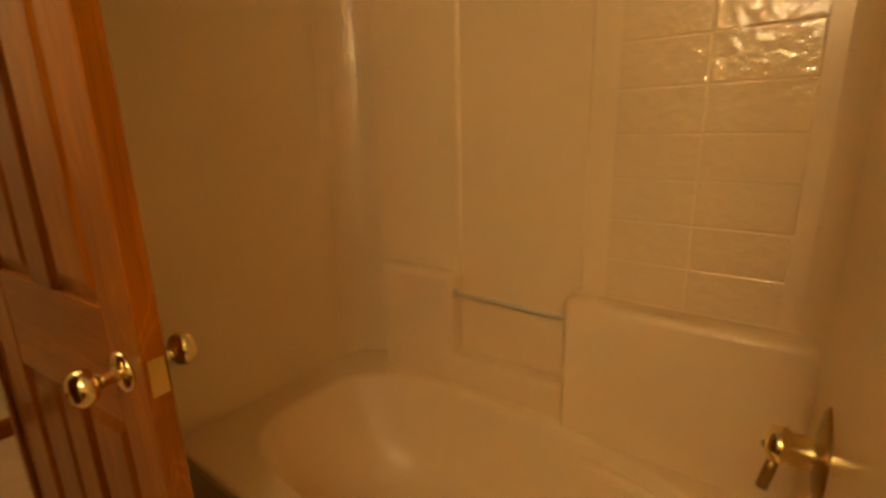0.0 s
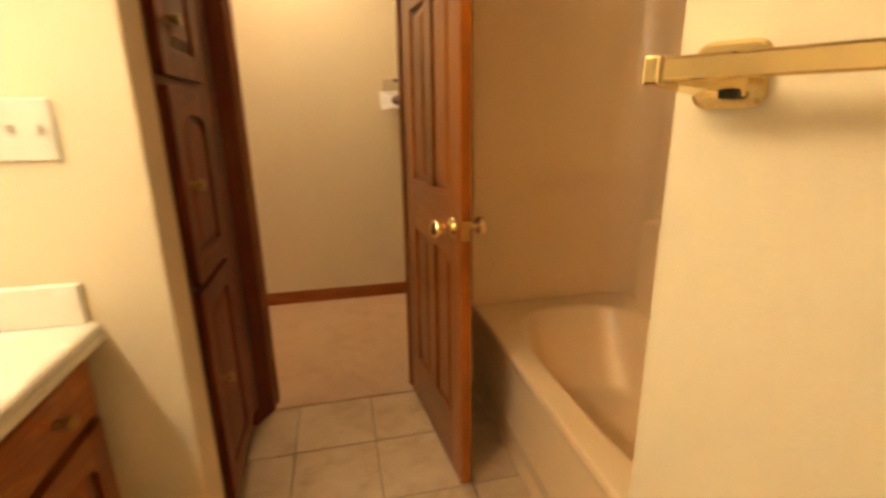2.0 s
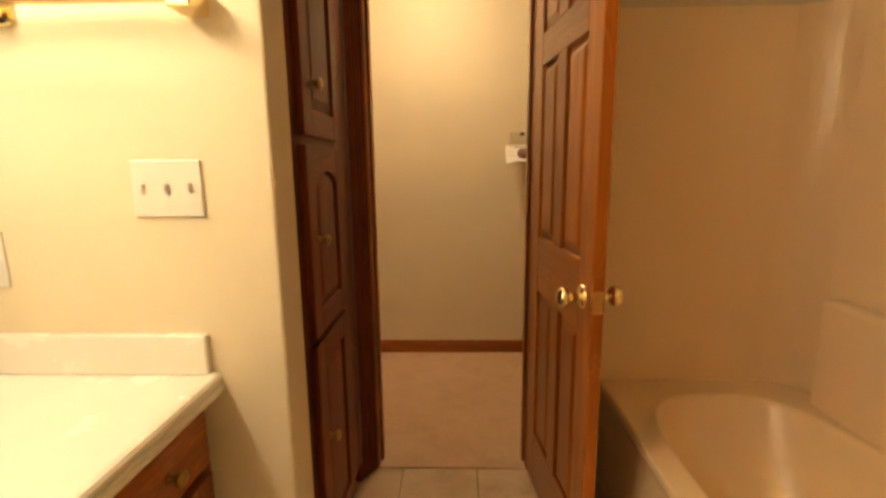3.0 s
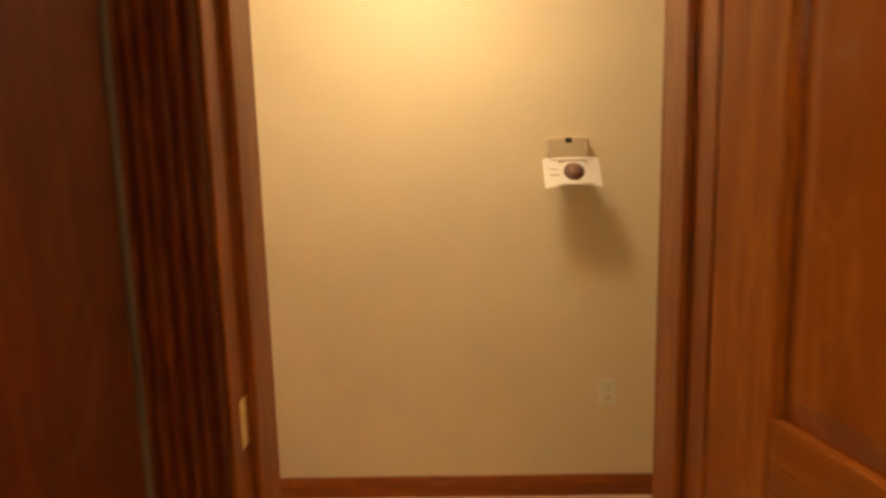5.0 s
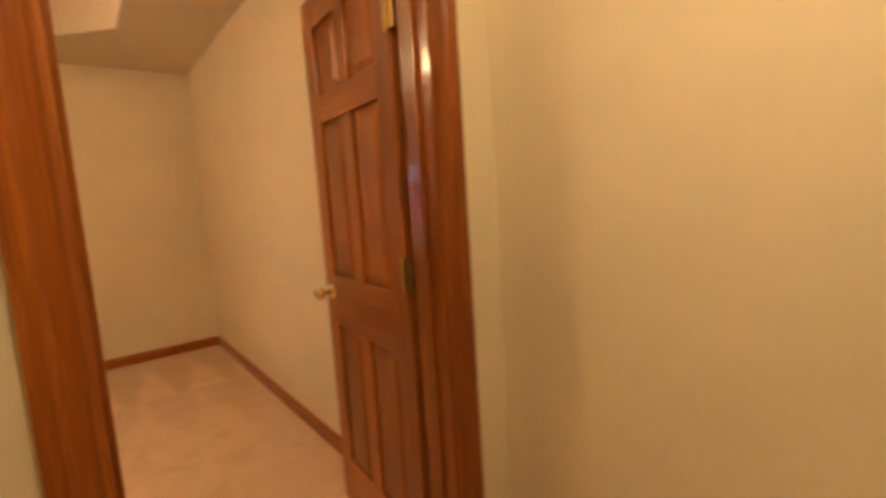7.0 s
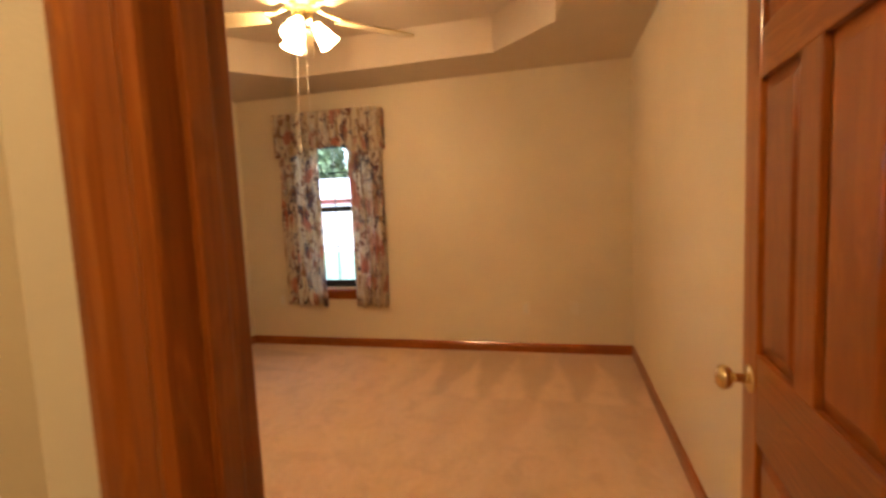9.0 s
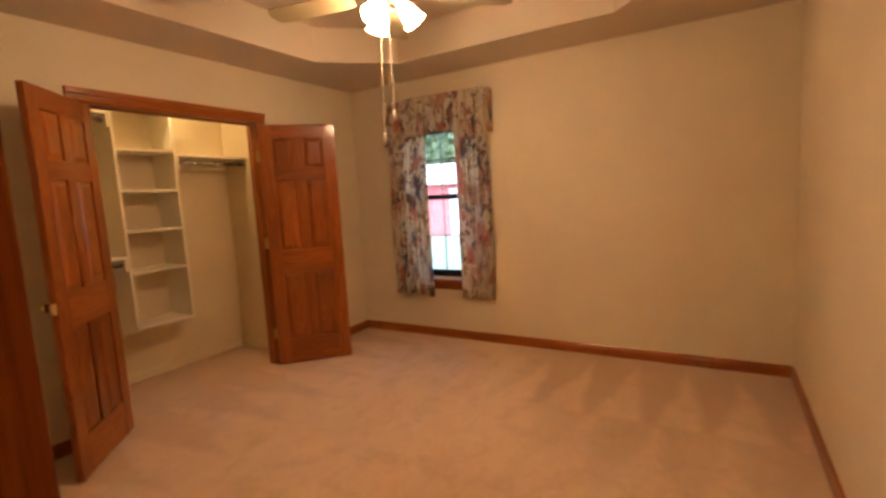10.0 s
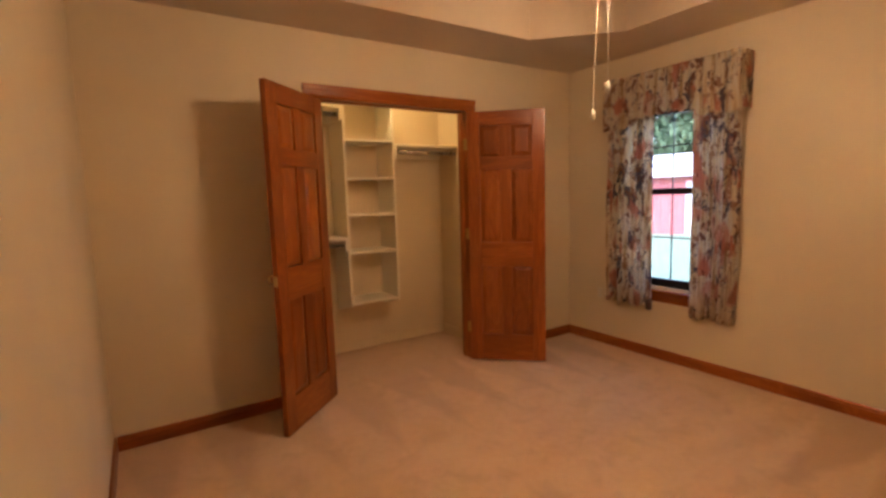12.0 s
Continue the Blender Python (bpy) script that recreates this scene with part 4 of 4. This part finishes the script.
drape("curtain", "floral cotton curtain panel in cream, coral and blue", -1.985, -1.575, 0.435, 1.98, WEST + 0.062, 7.2, 0.030, 3, lower=lambda u: 0.018 * math.sin(17 * u))
drape("curtain", "floral cotton curtain panel in cream, coral and blue", -1.265, -0.93, 0.405, 1.98, WEST + 0.062, 6.3, 0.030, 5, lower=lambda u: 0.03 * math.sin(3 * u) + 0.015 * math.sin(16 * u))
vl = thing("valance", "gathered floral cotton valance over the window", "valance")
drape("cloth", "", -1.985, -0.912, 1.905, 2.275, WEST + 0.128, 13.0, 0.017, 8, lower=lambda u: -0.03 if u < 0.22 or u > 0.72 else 0.035, holder=vl)
for y in (-1.99, -0.912):
    part("side_board", boxed(WEST + 0.0005, y, 1.90, WEST + 0.112, y + 0.006, 2.265, bevel=0.002), FLORAL, vl, "cloth-covered side of the valance")
part("top_board", boxed(WEST + 0.0005, -1.984, 2.235, WEST + 0.10, -0.912, 2.25), FLORAL, vl)
cr = thing("curtain_rod", "thin white curtain rod behind the valance", "curtain rod")
part("rod", rod(bmesh.new(), (WEST + 0.06, -1.98, 1.985), (WEST + 0.06, -0.92, 1.985), 0.008), WHITE, cr)
for y in (-1.978, -0.922):
    part("bracket", boxed(WEST, y - 0.006, 1.97, WEST + 0.066, y + 0.006, 1.998), WHITE, cr)

# ---- closet fittings ----
ts = thing("shelf_tower", "white painted closet shelf tower", "shelving")
X0, X1, YF, YB = -3.562, -3.105, -3.0, CB
for x in (X0, X1 - 0.018):
    bm = bmesh.new()
    side = [(YB, 0.40), (YB + 0.02, 0.40), (YF, 0.475), (YF, 2.2), (YB, 2.2)]
    a = [bm.verts.new((x, y, z)) for y, z in side]
    c = [bm.verts.new((x + 0.018, y, z)) for y, z in side]
    bm.faces.new(a)
    bm.faces.new(c[::-1])
    for k in range(5):
        bm.faces.new((a[k], a[(k + 1) % 5], c[(k + 1) % 5], c[k]))
    part("side_panel", bm, WHITE, ts)
for z in (0.482, 0.912, 1.226, 1.532, 1.842, 2.185):
    part("shelf", boxed(X0 + 0.018, YB, z, X1 - 0.018, YF - 0.002, z + 0.018, bevel=0.0015), WHITE, ts)


def hang(label, x0, x1, z, cleat_x):
    """A shelf with a clothes rod below it, between tower and wall."""
    hs = thing("closet_shelf", label, "closet shelf")
    part("shelf", boxed(x0, CB, z, x1, CB + 0.30, z + 0.018, bevel=0.0015), WHITE, hs)
    part("front_edge", boxed(x0, CB + 0.30, z - 0.004, x1, CB + 0.318, z + 0.02, bevel=0.002), WHITE, hs)
    part("cleat", boxed(x0, CB, z - 0.085, x1, CB + 0.018, z - 0.002, bevel=0.002), WHITE, hs)
    part("end_cleat", boxed(cleat_x - 0.009, CB + 0.018, z - 0.085, cleat_x + 0.009, CB + 0.30, z - 0.001, bevel=0.002), WHITE, hs)
    part("clothes_rod", rod(bmesh.new(), (x0 + 0.001, CB + 0.27, z - 0.048), (x1 - 0.001, CB + 0.27, z - 0.048), 0.016, 16), CHROME, hs, "dull metal rod", True)
    part("rod_bracket", boxed(cleat_x - 0.0115, CB + 0.235, z - 0.095, cleat_x + 0.0115, CB + 0.316, z - 0.005, bevel=0.002), WHITE, hs, "white block that holds the rod")
    return hs


hang("white closet shelf with a metal clothes rod", CR, X0, 1.815, X0 - 0.012)
hang("white closet shelf with a metal clothes rod", X1, CL, 1.04, X1 + 0.012)
hang("white closet shelf with a metal clothes rod", X1, CL, 2.10, X1 + 0.012)
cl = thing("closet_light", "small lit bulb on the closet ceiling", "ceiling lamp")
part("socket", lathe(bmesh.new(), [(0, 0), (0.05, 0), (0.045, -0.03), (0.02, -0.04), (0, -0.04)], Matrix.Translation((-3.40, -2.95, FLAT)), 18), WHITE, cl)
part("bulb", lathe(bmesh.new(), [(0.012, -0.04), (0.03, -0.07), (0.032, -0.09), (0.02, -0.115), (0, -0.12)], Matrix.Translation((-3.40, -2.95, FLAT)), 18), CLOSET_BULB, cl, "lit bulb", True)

# ---- ceiling fan ----
FXC, FYC = -3.28, -0.61
fan = thing("ceiling_fan", "cream and brass ceiling fan with lit tulip shades", "ceiling fan", pose(FXC, FYC, 0))
part("canopy", lathe(bmesh.new(), [(0.0, TRAY), (0.075, TRAY), (0.07, TRAY - 0.03), (0.03, TRAY - 0.055), (0, TRAY - 0.055)]), BRASS, fan, smooth=True)
part("downrod", lathe(bmesh.new(), [(0.013, TRAY - 0.05), (0.013, 2.56)]), BRASS, fan, smooth=True)
part("motor", lathe(bmesh.new(), [(0, 2.575), (0.05, 2.57), (0.095, 2.545), (0.115, 2.50), (0.115, 2.455), (0.09, 2.425), (0.055, 2.41), (0, 2.41)], seg=32), FAN_CREAM, fan, smooth=True)
part("brass_band", lathe(bmesh.new(), [(0.117, 2.495), (0.121, 2.48), (0.117, 2.462)], seg=32), BRASS, fan, smooth=True)
part("switch_housing", lathe(bmesh.new(), [(0, 2.41), (0.05, 2.41), (0.055, 2.37), (0.045, 2.34), (0.03, 2.32), (0, 2.315)], seg=24), BRASS, fan, smooth=True)
for k in range(5):
    ang = 138.5 + 72 * k
    m = Euler((0, 0, radians(ang))).to_matrix().to_4x4()
    bm = bmesh.new()
    tilt = Euler((radians(11), 0, 0)).to_matrix().to_4x4()
    outline = [(0.19, -0.045), (0.24, -0.056), (0.40, -0.064), (0.60, -0.068), (0.645, -0.058), (0.662, -0.035), (0.667, 0.0), (0.662, 0.035), (0.645, 0.058), (0.60, 0.068), (0.40, 0.064), (0.24, 0.056), (0.19, 0.045)]
    hi = [bm.verts.new(m @ (tilt @ Vector((x, y, 0.0))) + Vector((0, 0, 2.372))) for x, y in outline]
    lo = [bm.verts.new(m @ (tilt @ Vector((x, y, -0.007))) + Vector((0, 0, 2.372))) for x, y in outline]
    bm.faces.new(hi)
    bm.faces.new(lo[::-1])
    for j in range(len(hi)):
        bm.faces.new((hi[j], hi[(j + 1) % len(hi)], lo[(j + 1) % len(hi)], lo[j]))
    blade = part("blade", bm, FAN_CREAM, fan)
    bm = bmesh.new()
    rod(bm, m @ Vector((0.06, 0, 2.418)), m @ Vector((0.20, 0, 2.380)), 0.011)
    for s in (-1, 1):
        rod(bm, m @ Vector((0.15, 0, 2.388)), m @ (Vector((0.25, 0.032 * s, 2.381 + 0.006 * s))), 0.007)
    part("blade_iron", bm, BRASS, blade, "brass blade bracket", True)
for k in range(3):
    ang = radians(123 + 120 * k)
    d = Vector((math.cos(ang), math.sin(ang), 0))
    base = Vector((0, 0, 2.335)) + d * 0.055
    axis = (d * 0.72 + Vector((0, 0, -1))).normalized()
    arm = part("lamp_arm", rod(bmesh.new(), Vector((0, 0, 2.345)) + d * 0.02, base + axis * 0.02, 0.011), BRASS, fan, smooth=True)
    m = Matrix.Translation(base) @ axis.to_track_quat("Z", "Y").to_matrix().to_4x4()
    part("shade", lathe(bmesh.new(), [(0.020, 0.01), (0.027, 0.03), (0.040, 0.06), (0.044, 0.09), (0.048, 0.11), (0.058, 0.13), (0.055, 0.13), (0.044, 0.11), (0.040, 0.09), (0.036, 0.06), (0.023, 0.03), (0.016, 0.012)], m, 24), SHADE, arm, "lit frosted tulip glass shade", True)
for x, y, z in ((0.004, -0.069, 1.677), (0.009, 0.008, 1.774)):
    bm = bmesh.new()
    rod(bm, (x, y, z + 0.03), (x * 0.8, y * 0.6, 2.33), 0.0015, 6)
    for k in range(40):
        zz = z + 0.035 + (2.32 - z) * k / 41
        lathe(bm, [(0, -0.0025), (0.0024, 0), (0, 0.0025)], Matrix.Translation((x * (1 - 0.2 * k / 41), y * (1 - 0.4 * k / 41), zz)), 6)
    ch = part("pull_chain", bm, PLASTIC, fan, "thin pale pull chain")
    part("fob", lathe(bmesh.new(), [(0, -0.014), (0.009, -0.004), (0.011, 0.010), (0.007, 0.028), (0.003, 0.036), (0, 0.036)], Matrix.Translation((x, y, z)), 12), PLASTIC, ch, "small cream fob", True)

# ---- outdoors ----
bm = bmesh.new()
side = 900.0
vs = [bm.verts.new((x, y, -0.35)) for x, y in ((-side, -side), (side, -side), (side, side), (-side, side))]
bm.faces.new(vs)
structure("ground", bm, GRASS, "green lawn outside the window", "lawn")
shed = thing("shed", "red painted shed with a pale metal roof", "shed", pose(-21.5, -9.0, -0.35, 0, 0, 8))
part("wall", boxed(-2.5, -4.2, 0, 2.5, 5.8, 2.25), RED, shed)
for k in range(34):
    y = -4.2 + 10.0 * k / 33
    part("batten", boxed(2.5, y - 0.03, 0, 2.53, y + 0.03, 2.25), RED, shed)
bm = sweep(bmesh.new(), [(-2.9, 2.18), (0, 3.1), (2.9, 2.18), (2.9, 2.28), (0, 3.22), (-2.9, 2.28)], (0, -4.5, 0), (0, 6.1, 0), (1, 0, 0), (0, 0, 1))
part("roof", bm, ROOF, shed)
part("door", boxed(2.53, -0.5, 0, 2.58, 1.3, 2.0), ROOF, shed)


def tree(place, high, seed):
    rnd = random.Random(seed)
    th = thing("tree", "leafy green tree behind the lawn", "tree", pose(*place), group="trees behind the lawn")
    bm = bmesh.new()
    lathe(bm, [(0.26, 0), (0.18, high * 0.25), (0.10, high * 0.6), (0.03, high * 0.9)], seg=10)
    limbs = []
    for k in range(15):
        a, z = rnd.uniform(0, 6.28), high * rnd.uniform(0.16, 0.78)
        end = Vector((math.cos(a), math.sin(a), 0)) * high * rnd.uniform(0.15, 0.3) + Vector((0, 0, z + high * 0.14))
        rod(bm, (0, 0, z), end, 0.05, 6)
        limbs.append(end)
    part("trunk", bm, BARK, th)
    verts, faces = [], []
    for end in limbs + [Vector((0, 0, high * 0.92))]:
        for k in range(620):
            d = Vector((rnd.gauss(0, 1), rnd.gauss(0, 1), rnd.gauss(0, 0.75)))
            p = end + d * high * 0.085
            s = rnd.uniform(0.09, 0.2)
            q = Euler((rnd.uniform(0, 6.28), rnd.uniform(0, 6.28), 0)).to_matrix()
            n = len(verts)
            verts += [p + q @ Vector(c) * s for c in ((-1, 0, 0), (0, -0.5, 0.15), (1, 0, 0), (0, 0.5, 0.15))]
            faces.append((n, n + 1, n + 2, n + 3))
    me = bpy.data.meshes.new("crown")
    me.from_pydata(verts, [], faces)
    me.materials.append(LEAF)
    new("crown", me).parent = th
    return th


for place, high, seed in (((-29, -16, -0.35), 8.5, 1), ((-31, -9.5, -0.35), 9.5, 2), ((-28, -4.0, -0.35), 8.0, 3), ((-34, -21, -0.35), 10.0, 4), ((-33, 1.0, -0.35), 9.0, 5), ((-30, -12.5, -0.35), 8.0, 6), ((-29.5, -6.8, -0.35), 8.6, 7), ((-32, -18.5, -0.35), 9.4, 8)):
    tree(place, high, seed)

# ---- pieces of floors and walls ----
SIZE = 0.305
me = None
for i in range(-4, 2):
    for j in range(10):
        x0, y1 = -0.176 + SIZE * i, -0.008 - (SIZE - 0.002) * j
        if x0 > 0.32 or x0 + SIZE < -0.93:
            continue
        if me is None:
            b0 = boxed(0.002, -SIZE + 0.004, -0.006, SIZE - 0.002, -0.002, 0.0, bevel=0.0012)
            first = part("tile", b0, TILE, floor_bath)
            me = first.data
            first.location = (x0, y1, 0)
        else:
            t2 = new("tile", me)
            t2.parent = floor_bath
            t2.location = (x0, y1, 0)
me = None
for i in range(2):
    for j in range(9):
        y1, z0 = -0.955 - 0.19 * i, 0.795 + 0.1036 * j
        if me is None:
            first = part("tile", boxed(-0.003, -0.1885, 0.0012, 0.004, -0.0012, 0.1024, bevel=0.0028), wavy_acrylic(), sr)
            me = first.data
            first.location = (SX - 0.014, y1, z0)
        else:
            t2 = new("tile", me)
            t2.parent = sr
            t2.location = (SX - 0.014, y1, z0)
